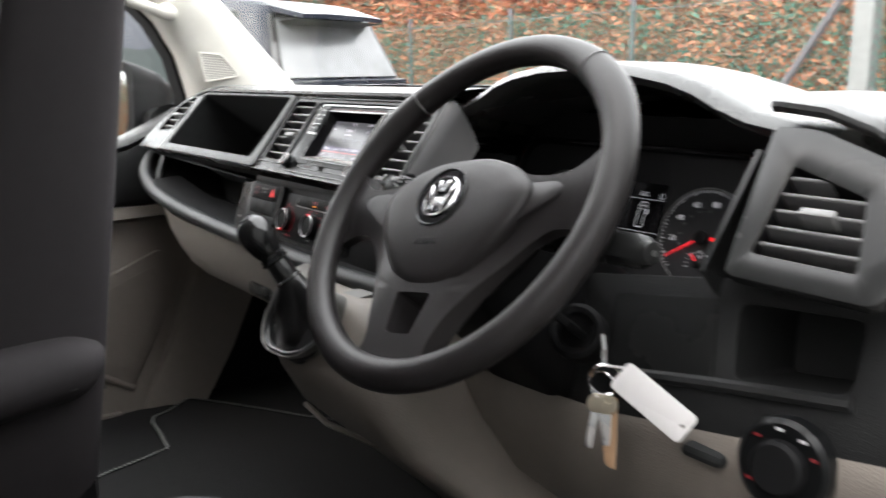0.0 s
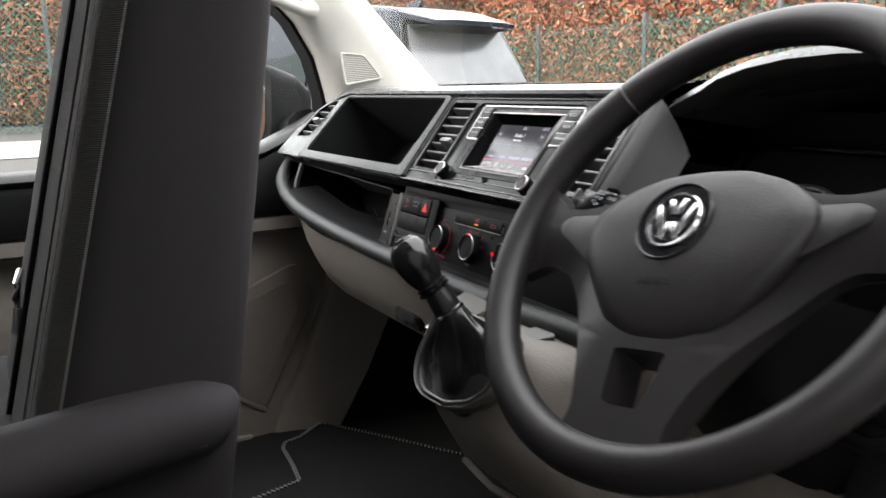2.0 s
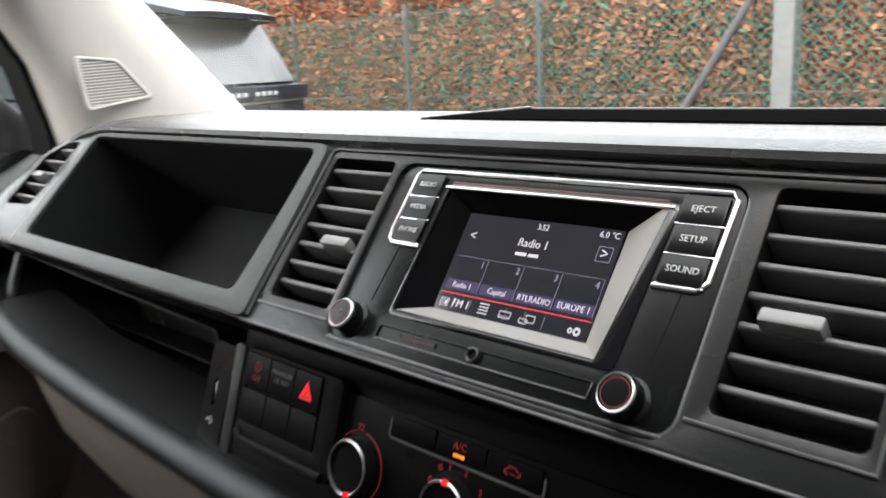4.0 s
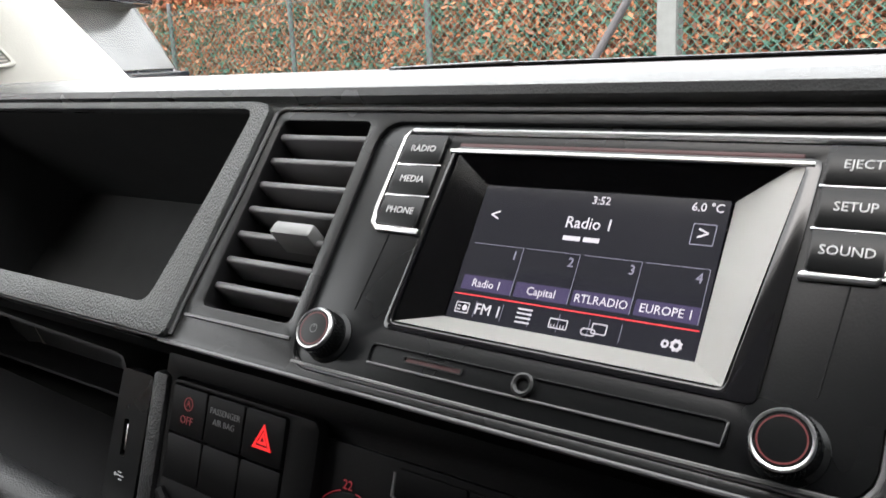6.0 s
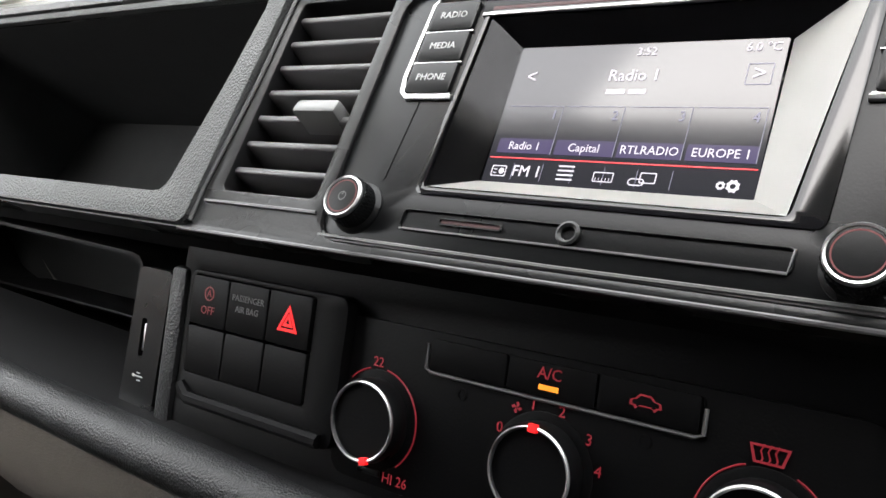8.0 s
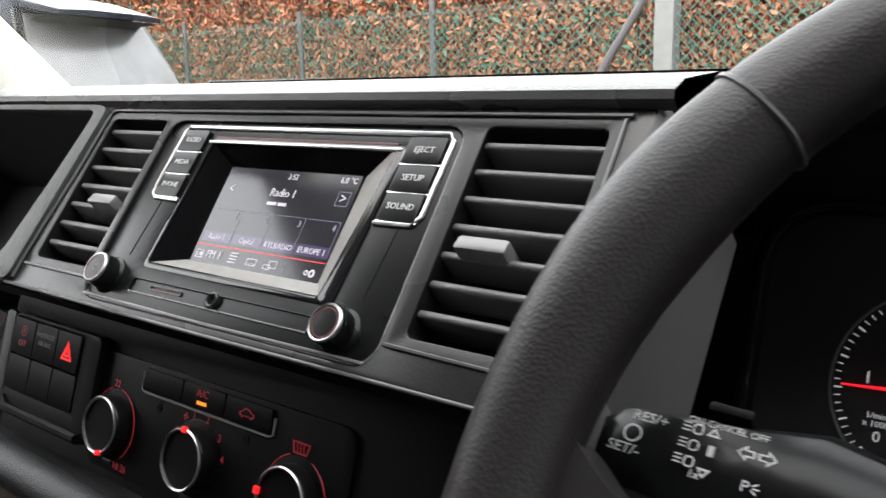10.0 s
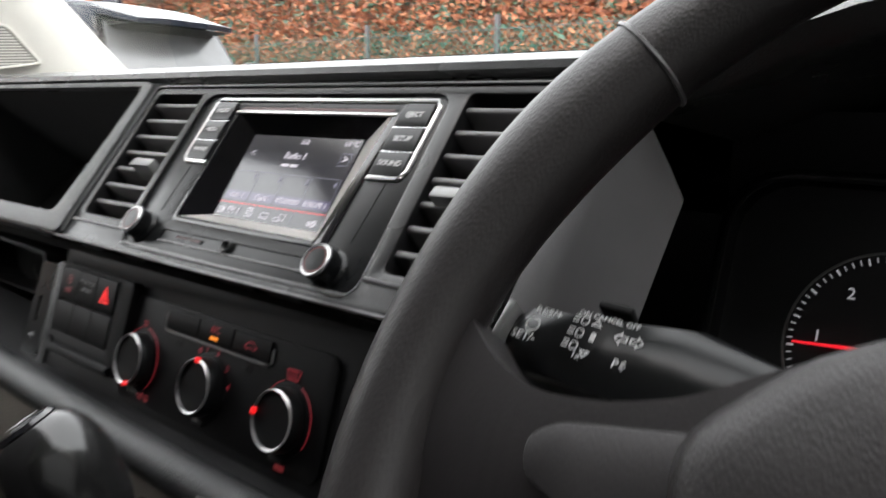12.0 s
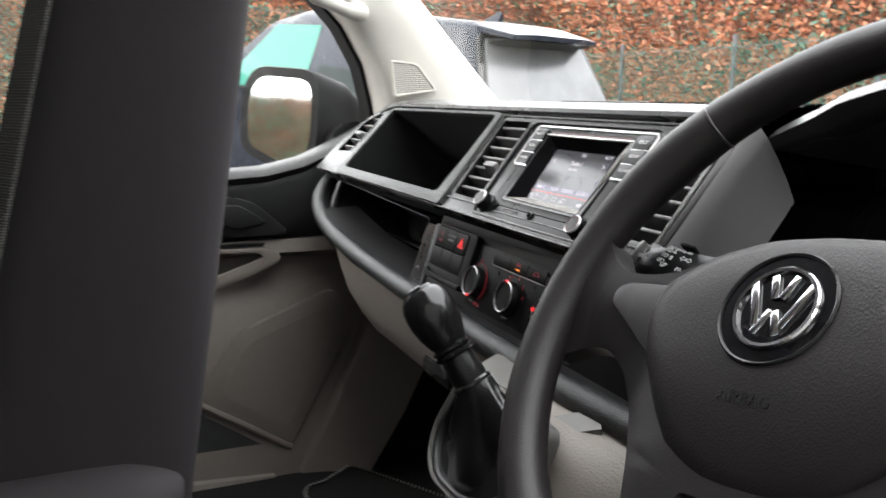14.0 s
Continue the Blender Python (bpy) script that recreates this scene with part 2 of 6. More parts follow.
def round_poly(pts, r=0.006, n=3):
    """Corners of a polygon cut to short arcs."""
    out = []
    k = len(pts)
    for i in range(k):
        a, b, c = (Vector(pts[j % k]) for j in (i - 1, i, i + 1))
        d1, d2 = min(r, (a - b).length / 2.2), min(r, (c - b).length / 2.2)
        p, q = b + (a - b).normalized() * d1, b + (c - b).normalized() * d2
        for j in range(n + 1):
            t = j / n
            out.append(tuple((1 - t) ** 2 * p + 2 * t * (1 - t) * b + t * t * q))
    return out


def plate(outer, holes=(), w0=-0.004, w1=0.0, m=None, bev=0.0):
    """A flat plate with through openings, from w0 to w1 along its normal."""
    from mathutils import geometry
    verts, edges = [], []
    for ring in (outer, *holes):
        k = len(verts)
        verts += [Vector(p) for p in ring]
        edges += [(k + i, k + (i + 1) % len(ring)) for i in range(len(ring))]
    vo, _, fo, *_ = geometry.delaunay_2d_cdt(verts, edges, [], 1, 1e-6)
    bm = bmesh.new()
    bv = [bm.verts.new((p[0], p[1], w0)) for p in vo]
    for f in fo:
        c = sum((Vector(vo[i]) for i in f), Vector((0, 0))) / len(f)
        if inside(c, list(outer)) and not any(inside(c, list(h)) for h in holes):
            bm.faces.new([bv[i] for i in f])
    for v in [v for v in bm.verts if not v.link_faces]:
        bm.verts.remove(v)
    res = bmesh.ops.extrude_face_region(bm, geom=bm.faces[:])
    top = [g for g in res["geom"] if isinstance(g, bmesh.types.BMVert)]
    for v in top:
        v.co.z = w1
    if bev:
        ts = set(top)
        rim = [e for e in bm.edges if e.verts[0] in ts and e.verts[1] in ts and len(e.link_faces) == 2
               and abs(e.link_faces[0].normal.dot(e.link_faces[1].normal)) < 0.9]
        bm.normal_update()
        rim = [e for e in bm.edges if e.verts[0] in ts and e.verts[1] in ts and len(e.link_faces) == 2
               and e.link_faces[0].normal.dot(e.link_faces[1].normal) < 0.5]
        bmesh.ops.bevel(bm, geom=rim, offset=bev, segments=2, profile=0.5, affect="EDGES", clamp_overlap=True)
    if m is not None:
        bm.transform(m)
    return bm


def disc(r0, r1, w0, w1, m=None, n=40, bev=0.0):
    """A turned disc: radius r0 at w0, r1 at w1."""
    bm = bmesh.new()
    bmesh.ops.create_cone(bm, cap_ends=True, segments=n, radius1=r0, radius2=r1, depth=w1 - w0, matrix=Matrix.Translation((0, 0, (w0 + w1) / 2)))
    if bev:
        bmesh.ops.bevel(bm, geom=[e for e in bm.edges if abs(e.verts[0].co.z - e.verts[1].co.z) < 1e-6], offset=bev, segments=2, profile=0.5, affect="EDGES")
    if m is not None:
        bm.transform(m)
    return bm


def turned(profile, m=None, n=40, hoop=False):
    """A surface of revolution about w from (radius, w) pairs; a hoop closes on itself."""
    bm = bmesh.new()
    rings = [[bm.verts.new((r * math.cos(2 * math.pi * i / n), r * math.sin(2 * math.pi * i / n), w)) for i in range(n)] for r, w in profile]
    for a, b in zip(rings, rings[1:] + ([rings[0]] if hoop else [])):
        for i in range(n):
            bm.faces.new((a[i], a[(i + 1) % n], b[(i + 1) % n], b[i]))
    if not hoop:
        bm.faces.new(rings[0][::-1])
        bm.faces.new(rings[-1])
    bmesh.ops.remove_doubles(bm, verts=bm.verts, dist=1e-6)
    if m is not None:
        bm.transform(m)
    return bm


def sweep(points, radius, n=10, closed=False, m=None, flat=1.0, up=(0, 0, 1)):
    """A tube along points; radius may be a list; flat squeezes it along up."""
    pts = [Vector(p) for p in points]
    k = len(pts)
    rad = radius if isinstance(radius, (list, tuple)) else [radius] * k
    bm = bmesh.new()
    rings = []
    for i, p in enumerate(pts):
        a = pts[(i - 1) % k] if closed or i else p
        b = pts[(i + 1) % k] if closed or i < k - 1 else p
        t = (b - a).normalized()
        u = Vector(up)
        s = t.cross(u)
        if s.length < 1e-4:
            s = t.cross(Vector((0, 1, 0)))
        s.normalize()
        w = s.cross(t).normalized()
        rings.append([bm.verts.new(p + rad[i] * (math.cos(2 * math.pi * j / n) * s + flat * math.sin(2 * math.pi * j / n) * w)) for j in range(n)])
    for i in range(k if closed else k - 1):
        a, b = rings[i], rings[(i + 1) % k]
        for j in range(n):
            bm.faces.new((a[j], a[(j + 1) % n], b[(j + 1) % n], b[j]))
    if not closed:
        bm.faces.new(rings[0][::-1])
        bm.faces.new(rings[-1])
    if m is not None:
        bm.transform(m)
    return bm


def smooth(pts, k=5):
    """More points on a soft curve through the given ones."""
    p = [Vector(q) for q in pts]
    out = []
    for i in range(len(p) - 1):
        a, b, c, d = p[max(0, i - 1)], p[i], p[i + 1], p[min(len(p) - 1, i + 2)]
        for j in range(k):
            t = j / k
            out.append(0.5 * (2 * b + (c - a) * t + (2 * a - 5 * b + 4 * c - d) * t * t + (3 * b - a - 3 * c + d) * t ** 3))
    return out + [p[-1]]


def loft(sections, closed=True, caps=True):
    """Skin over sections of equal count."""
    bm = bmesh.new()
    rings = [[bm.verts.new(p) for p in s] for s in sections]
    for a, b in zip(rings, rings[1:]):
        for i in range(len(a) if closed else len(a) - 1):
            j = (i + 1) % len(a)
            bm.faces.new((a[i], a[j], b[j], b[i]))
    if caps and closed:
        bm.faces.new(rings[0][::-1])
        bm.faces.new(rings[-1])
    return bm


def strip(profile, xs, shape=None, thick=0.0):
    """An open profile of (y, z) carried along x."""
    secs = [[(shape(x, y, z) if shape else (x, y, z)) for y, z in profile] for x in xs]
    bm = loft(secs, closed=False)
    if thick:
        bmesh.ops.recalc_face_normals(bm, faces=bm.faces)
        bmesh.ops.solidify(bm, geom=bm.faces[:], thickness=thick)
    return bm


def letters(name, words, m, size, mat, parent, align="CENTER", depth=0.00015, label=""):
    cu = bpy.data.curves.new("tmp_text", "FONT")
    cu.body, cu.size, cu.align_x, cu.align_y, cu.extrude, cu.resolution_u = words, size, align, "CENTER", depth, 2
    tmp = bpy.data.objects.new("tmp_text", cu)
    me = bpy.data.meshes.new_from_object(tmp)
    bpy.data.objects.remove(tmp)
    bm = bmesh.new()
    bm.from_mesh(me)
    bpy.data.meshes.remove(me)
    bm.transform(m)
    ob = part(name, bm, mat, parent, label)
    return ob


def plane_frame(origin, up, normal):
    up, normal = Vector(up).normalized(), Vector(normal).normalized()
    right = up.cross(normal)
    return Matrix((( *[right.x, up.x, normal.x], origin[0]), (right.y, up.y, normal.y, origin[1]), (right.z, up.z, normal.z, origin[2]), (0, 0, 0, 1)))


def T(x, y, z=0.0):
    return Matrix.Translation((x, y, z))


UP = plane_frame((0, 0, 1.15), (0, 0.614, 0.789), (0, -0.789, 0.614))
LO = plane_frame((0, -0.0004, 1.1095), (0, 0.31, 0.951), (0, -0.951, 0.31)) @ T(-0.0049, -0.002) @ Matrix.Diagonal((1.031, 1.032, 1, 1))


# ---- ground and surroundings ----
def ground_height(x, y):
    t = max(0.0, -x - 4.2)
    return 0.112 * t * t / (t + 0.8) if x > -14 else 0.112 * 9.8 * 9.8 / 10.6


gbm = bmesh.new()
gx = [-900, -60, -14, -12.6, -11.6, -10.8, -10, -9, -8, -7, -6, -5.2, -4.6, -4.2, -3, 0, 3, 8, 60, 900]
gy = [-900, -60, -12, -4, 0, 3, 6, 6.8, 9, 60, 900]
gv = [[gbm.verts.new((x, y, ground_height(x, y))) for y in gy] for x in gx]
for i in range(len(gx) - 1):
    for j in range(len(gy) - 1):
        gbm.faces.new((gv[i][j], gv[i + 1][j], gv[i + 1][j + 1], gv[i][j + 1]))
solo("ground", gbm, ASPHALT, "worn dark grey asphalt car park sloping up", "ground", kind="structure")

pbm = bmesh.new()
for x0, x1 in ((-10.75, -9.6),):
    ys = [-12 + i for i in range(16)]
    rows_ = [[pbm.verts.new((x, y, ground_height(x, y) + 0.012)) for y in ys] for x in (x0, (x0 + x1) / 2, x1)]
    for a, b in zip(rows_, rows_[1:]):
        for i in range(len(ys) - 1):
            pbm.faces.new((a[i], b[i], b[i + 1], a[i + 1]))
solo("pavement", pbm, LIGHTROAD, "pale worn concrete strip along the fence", "pavement", kind="structure")


def leaves(name, count, place, size, mat, parent, seed):
    """Many small bent leaves, joined as one crown."""
    rng = np.random.default_rng(seed)
    c = place(rng, count)
    d = rng.normal(size=(count, 3))
    d /= np.linalg.norm(d, axis=1)[:, None]
    e = np.cross(d, rng.normal(size=(count, 3)))
    e /= np.linalg.norm(e, axis=1)[:, None]
    n = np.cross(d, e)
    s = (size * rng.uniform(0.6, 1.35, count))[:, None]
    v = np.stack([c - d * s, c + e * s * 0.42 + n * s * 0.1, c + d * s, c - e * s * 0.42 + n * s * 0.1], 1).reshape(-1, 3)
    idx = np.arange(count) * 4
    f = np.concatenate([np.stack([idx, idx + 1, idx + 2], 1), np.stack([idx, idx + 2, idx + 3], 1)])
    me = bpy.data.meshes.new(name)
    me.from_pydata(v.tolist(), [], f.tolist())
    me.materials.append(mat)
    ob = new(name, me)
    ob.parent = parent
    ob.matrix_parent_inverse = Matrix.Translation(Vector(parent["at"])).inverted()
    return tagged(ob, kind="stuff")


def hedge(at, length, along, height, seed, density=1150, green=False):
    """A clipped beech hedge with dead copper leaves; along: 'x' or 'y'."""
    h = thing("beech_hedge", at, "green leafy hedge behind the parked van" if green else "tall copper-brown beech hedge with green ivy behind a fence", "hedge", kind="stuff")
    z0 = at[2]

    def spread(rng, n):
        a = rng.uniform(-length / 2, length / 2, n)
        z = z0 + height * rng.uniform(0, 1, n) ** 0.9
        clump = 0.22 * np.sin(a * 2.3 + z * 1.7) + 0.14 * np.sin(a * 5.1 - z * 3.9) + 0.08 * np.sin(a * 11 + z * 7)
        depth = np.abs(rng.normal(0, 0.16, n)) + clump * 0.22
        if along == "x":
            return np.stack([at[0] + a, at[1] + (depth - 0.35) * (1 if at[1] > 0 else -1), z], 1)
        return np.stack([at[0] + 0.35 - depth, at[1] + a, z], 1)

    n = int(length * height * density)
    leaves("leaves", n, spread, 0.046, GREENLEAF if green else COPPER, h, seed)
    leaves("ivy", n // 3, spread, 0.047, GREENLEAF, h, seed + 1)
    s = (length / 2, 0.22) if along == "x" else (0.22, length / 2)
    core = box(at[0] - s[0], at[0] + s[0], at[1] - s[1], at[1] + s[1], z0, z0 + height - 0.1, 0.03)
    part("twig_core", core, CORE, h)
    rng = random.Random(seed)
    twigs = []
    for i in range(int(length * 3)):
        a = rng.uniform(-length / 2, length / 2)
        lean = rng.uniform(-0.35, 0.35)
        p = [(a + lean * k / 3 + rng.uniform(-.04, .04), -0.24 + rng.uniform(-.04, .04), z0 + height * k / 3) for k in range(4)]
        p = [(at[0] + q[0], at[1] + q[1], q[2]) if along == "x" else (at[0] - q[1], at[1] + q[0], q[2]) for q in p]
        twigs.append(sweep(p, [0.018, 0.014, 0.01, 0.005], 5))
    part("stems", join(*twigs), BARK, h)
    return h


HEDGE_Z = ground_height(-12.4, 0)
hedge((-2.5, 7.3, 0.0), 20, "x", 2.9, 11, 2600)
hedge((-12.4, -3.0, HEDGE_Z), 21, "y", 2.9, 21, 1200)
hedge((-4.0, -13.5, 0.0), 17, "x", 1.9, 31, 500, True)


def fence(at, length, along, height, posts, strut=None):
    f = thing("chain_link_fence", at, "green chain-link fence on dark steel posts", "fence")
    z0 = at[2]
    wires = bmesh.new()
    pitch, r = 0.085, 0.0034
    n = int((length + height) / pitch)

    def put(a, z, off=0.0):
        return (at[0] + a, at[1] + off, z0 + z) if along == "x" else (at[0] - off, at[1] + a, z0 + z)

    for sign in (1, -1):
        for i in range(n):
            a0 = -length / 2 - (height if sign > 0 else 0) + i * pitch
            a1 = a0 + height
            lo, hi = max(a0, -length / 2), min(a1, length / 2)
            if hi - lo < 0.02:
                continue
            zl, zh = (lo - a0, hi - a0) if sign > 0 else (height - (lo - a0), height - (hi - a0))
            p, q = Vector(put(lo, zl, 0.004 * sign)), Vector(put(hi, zh, 0.004 * sign))
            d = (q - p).normalized()
            s = Vector((0, 0, 1)).cross(d).normalized() * r
            w = d.cross(s).normalized() * r
            ring = [[wires.verts.new(e + o) for o in (s, -0.5 * s + 0.87 * w, -0.5 * s - 0.87 * w)] for e in (p, q)]
            for k in range(3):
                wires.faces.new((ring[0][k], ring[0][(k + 1) % 3], ring[1][(k + 1) % 3], ring[1][k]))
    tagged(part("wire_mesh", wires, MESHGREEN, f, "green coated wire mesh"), kind="stuff")
    for z in (0.08, height / 2, height - 0.05):
        part("line_wire", sweep([put(-length / 2, z), put(length / 2, z)], 0.004, 5), POSTDARK, f)
    for a, wide, mat in posts:
        lab = "pale concrete straining post" if mat is GALV else ""
        p = put(a, 0, 0.05)
        if mat is GALV:
            part("post", box(p[0] - wide / 2, p[0] + wide / 2, p[1] - wide / 2, p[1] + wide / 2, z0 - 0.1, z0 + height + 0.5, 0.012), mat, f, lab)
        else:
            part("post", sweep([(p[0], p[1], z0 - 0.1), (p[0], p[1], z0 + height + 0.1)], wide / 2, 12), mat, f, lab)
    if strut:
        a0, a1, z1 = strut
        part("strut", sweep([put(a0, 0.0, -0.03), put(a1, z1, -0.03)], 0.035, 10), POSTDARK, f, "slanting dark steel brace")
    return f


fence((-2.5, 6.5, 0.0), 20, "x", 1.95, [(-6.6, 0.06, POSTDARK), (-4.4, 0.06, POSTDARK), (-2.45, 0.07, POSTDARK), (0.05, 0.17, GALV), (2.6, 0.06, POSTDARK), (5.2, 0.06, POSTDARK)], (-1.35, -0.05, 2.0))
fence((-11.4, -0.3, ground_height(-11.4, 0)), 13.5, "y", 1.8, [(-4.4, 0.06, POSTDARK), (-1.9, 0.06, POSTDARK), (0.6, 0.06, POSTDARK), (3.2, 0.06, POSTDARK)])


# ---- parked car ----
def parked_car(m):
    at = tuple(m.translation)
    car = thing("parked_suv", at, "dark blue large estate car parked beside the van", "car")

    def sec(x, half, z0, z1, tuck=0.06, n=5):
        pts = []
        for s in (1, -1):
            side = [(x, s * (half - tuck * 0.6), z0), (x, s * half, z0 + (z1 - z0) * 0.35), (x, s * half, z0 + (z1 - z0) * 0.7), (x, s * (half - tuck), z1 - 0.03), (x, s * (half - tuck * 2), z1)]
            pts += side if s > 0 else side[::-1]
        return pts

    body = loft([[m @ Vector(p) for p in round_poly(sec(*a), 0.07, 3)] for a in (
        (0.0, 0.86, 0.45, 1.20), (0.06, 0.93, 0.34, 1.25), (0.5, 0.97, 0.3, 1.22), (2.0, 0.98, 0.28, 1.17), (3.4, 0.98, 0.28, 1.12),
        (3.6, 0.98, 0.28, 1.1), (4.5, 0.96, 0.3, 1.04), (4.88, 0.9, 0.36, 0.98), (4.98, 0.78, 0.45, 0.85))])
    part("body", body, SUVPAINT, car, "", 50)


    def cabin_section(xb, xt, half, z1):
        return [(xb + (xt - xb) * k, s * h, z) for s, h, z, k in ((1, half, 1.08, 0), (1, half - 0.11, 1.08 + (z1 - 1.08) * 0.5, 0.5), (1, half - 0.24, z1 - 0.06, 0.93), (1, half - 0.34, z1, 1),
                (-1, half - 0.34, z1, 1), (-1, half - 0.24, z1 - 0.06, 0.93), (-1, half - 0.11, 1.08 + (z1 - 1.08) * 0.5, 0.5), (-1, half, 1.08, 0))]

    roof = loft([[m @ Vector(p) for p in round_poly(cabin_section(*a), 0.10, 4)] for a in ((0.06, 0.34, 0.9, 1.74), (0.12, 0.40, 0.95, 1.77), (1.4, 1.5, 0.955, 1.83), (2.3, 2.3, 0.95, 1.82), (3.55, 2.75, 0.93, 1.74))])
    part("roof", roof, SUVPAINT, car, "", 60)

    def pane(name, pts, mat, thick=0.012, label=""):
        bm = bmesh.new()
        vs = [bm.verts.new(m @ Vector(p)) for p in pts]
        bm.faces.new(vs)
        nrm = (vs[1].co - vs[0].co).cross(vs[2].co - vs[0].co).normalized()
        r = bmesh.ops.extrude_face_region(bm, geom=bm.faces[:])
        bmesh.ops.translate(bm, verts=[v for v in r["geom"] if isinstance(v, bmesh.types.BMVert)], vec=nrm * thick)
        return part(name, bm, mat, car, label)

    # tailgate glass, spoiler, lamps
    pane("rear_window", [(0.045, 0.77, 1.255), (0.045, -0.77, 1.255), (0.262, -0.60, 1.66), (0.262, 0.60, 1.66)], SKYGLASS, -0.02, "tailgate glass with reflected sky in its colour")
    pane("window_surround", [(0.058, 0.84, 1.225), (0.058, -0.84, 1.225), (0.287, -0.66, 1.685), (0.287, 0.66, 1.685)], GLOSS, -0.02, "black tailgate glass surround")
    part("spoiler", loft([[m @ Vector(p) for p in s] for s in (
        [(0.30, w, 1.70), (0.30, w, 1.735), (0.40, w, 1.75), (0.40, w, 1.69)] if abs(w) > 0.57 else
        [(0.06, w, 1.665), (0.06, w, 1.695), (0.40, w, 1.772), (0.40, w, 1.68)] if abs(w) > 0.4 else
        [(0.02, w, 1.67), (0.02, w, 1.705), (0.40, w, 1.782), (0.40, w, 1.68)] for w in (0.60, 0.54, 0.3, -0.3, -0.54, -0.60))]), SUVPAINT, car, "dark blue roof spoiler")
    # Black piece puts the shadow under the spoiler into colour.
    part("spoiler_shade", loft([[m @ Vector(p) for p in s] for s in (
        [(0.07, w, 1.662), (0.30, w * 1.05, 1.60 if abs(w) < 0.5 else 1.63), (0.34, w * 1.05, 1.66)] for w in (0.57, 0.45, 0.2, -0.2, -0.45, -0.57))]), MATT, car, "spoiler underside with its shade as black")
    part("tailgate_strip", box(-0.012, 0.03, -0.80, 0.80, 1.118, 1.138, 0.004, m), BRUSHED, car, "bright strip under the tailgate letters")
    for s in (1, -1):
        part("tail_lamp", box(-0.012, 0.10, s * 0.88 - 0.07, s * 0.88 + 0.07, 0.80, 1.03, 0.02, m), REDGLASS, car, "red tail lamp")
    for i in range(10):
        if i != 5:
            part("tailgate_letter", box(-0.034, 0.03, 0.34 - i * 0.078 - 0.022, 0.34 - i * 0.078 + 0.022, 1.172, 1.200, 0.003, m), PRINT, car)
    part("tailgate_panel", box(-0.028, 0.05, -0.84, 0.84, 1.135, 1.236, 0.008, m), SUVPAINT, car, "dark blue tailgate panel")
    part("number_plate", box(-0.012, 0.02, -0.26, 0.26, 0.86, 0.97, 0.004, m), AMBERPLATE, car, "blank yellow plate")
    part("bumper", box(-0.05, 0.3, -0.93, 0.93, 0.38, 0.62, 0.05, m), MATT, car)
    # side windows, nearest the van side and far side
    for s in (1, -1):
        o = 0.014 * s
        for x0, x1, t0, t1, mat, lab in ((0.28, 0.95, 0.52, 1.0, SUVGLASS, ""), (1.02, 1.85, 1.07, 1.85, SUVGLASS, ""), (1.98, 3.25, 1.98, 2.62, SUVTEAL, "green reflecting front door glass")):
            pts = [(x0, s * 0.945 + o, 1.14), (x1, s * 0.945 + o, 1.13), (t1, s * 0.735 + o, 1.68), (t0, s * 0.735 + o, 1.69)]
            pane("side_window", pts if s > 0 else pts[::-1], mat, 0.006, lab)
    pane("windscreen", [(3.52, -0.82, 1.12), (3.52, 0.82, 1.12), (2.80, 0.60, 1.71), (2.80, -0.60, 1.71)], SUVGLASS, 0.012)
    for x in (0.95, 4.02):
        for s in (1, -1):
            w = m @ Matrix.Translation((x, s * 0.86, 0.385)) @ pose(0, 0, 0, -90 * s, 0, 0)
            tyre = part("tyre", turned([(0.25, -0.12), (0.36, -0.125), (0.385, -0.09), (0.385, 0.09), (0.36, 0.125), (0.25, 0.12)], w, 36, hoop=True), RUBBER, car)
            part("rim", join(turned([(0.05, 0.08), (0.22, 0.11), (0.26, 0.125), (0.26, 0.02)], w, 36), *[box(-0.02, 0.02, 0.03, 0.24, 0.07, 0.125, 0.006, w @ pose(0, 0, 0, 0, 0, a * 51.4)) for a in range(7)]), BRUSHED, tyre)
            part("wheel_arch", turned([(0.40, 0.10), (0.46, 0.10), (0.46, 0.128), (0.40, 0.128)], w, 36, hoop=True), MATT, car)
    part("front_wing_vent", box(3.32, 3.42, 0.965, 0.992, 0.72, 1.02, 0.006, m), PALE, car, "pale vent trim on front wing")
    part("door_mirror", box(3.05, 3.22, 0.98, 1.2, 1.12, 1.3, 0.05, m), SUVPAINT, car)
    part("roof_aerial", loft([[m @ Vector(p) for p in s] for s in ([(0.62, 0.03, 1.795), (0.62, -0.03, 1.795), (0.78, -0.02, 1.80), (0.78, 0.02, 1.80)], [(0.60, 0.006, 1.87), (0.60, -0.006, 1.87), (0.64, -0.006, 1.87), (0.64, 0.006, 1.87)])]), SUVPAINT, car, "shark fin aerial")
    return car


REDGLASS = material("red_lamp_lens", (0.25, 0.01, 0.012), 0.1, vary=0.1)
AMBERPLATE = material("yellow_plate", (0.75, 0.5, 0.08), 0.4, vary=0.05)
parked_car(pose(-4.55, 2.69, 0.0, 0, -4.6, 201) @ Matrix.Diagonal((1, 0.88, 1, 1)))


# ---- van shell ----
def shape_y(z):
    """The edge between pillar and windscreen, seen from the side."""
    return 0.348 - 0.93 * (z - 1.262)


# No wall is known here; added out of view to cut side light.
solo("light_block_wall", box(2.4, 2.6, -16, 3.2, 0.0, 3.2), GALV, "plain unseen wall added to hold back light on the driver side", "wall", kind="structure")
solo("floor", box(-0.86, 0.84, -2.6, 0.75, 0.47, 0.53), CARPET, "black carpeted van floor", "floor", kind="structure")
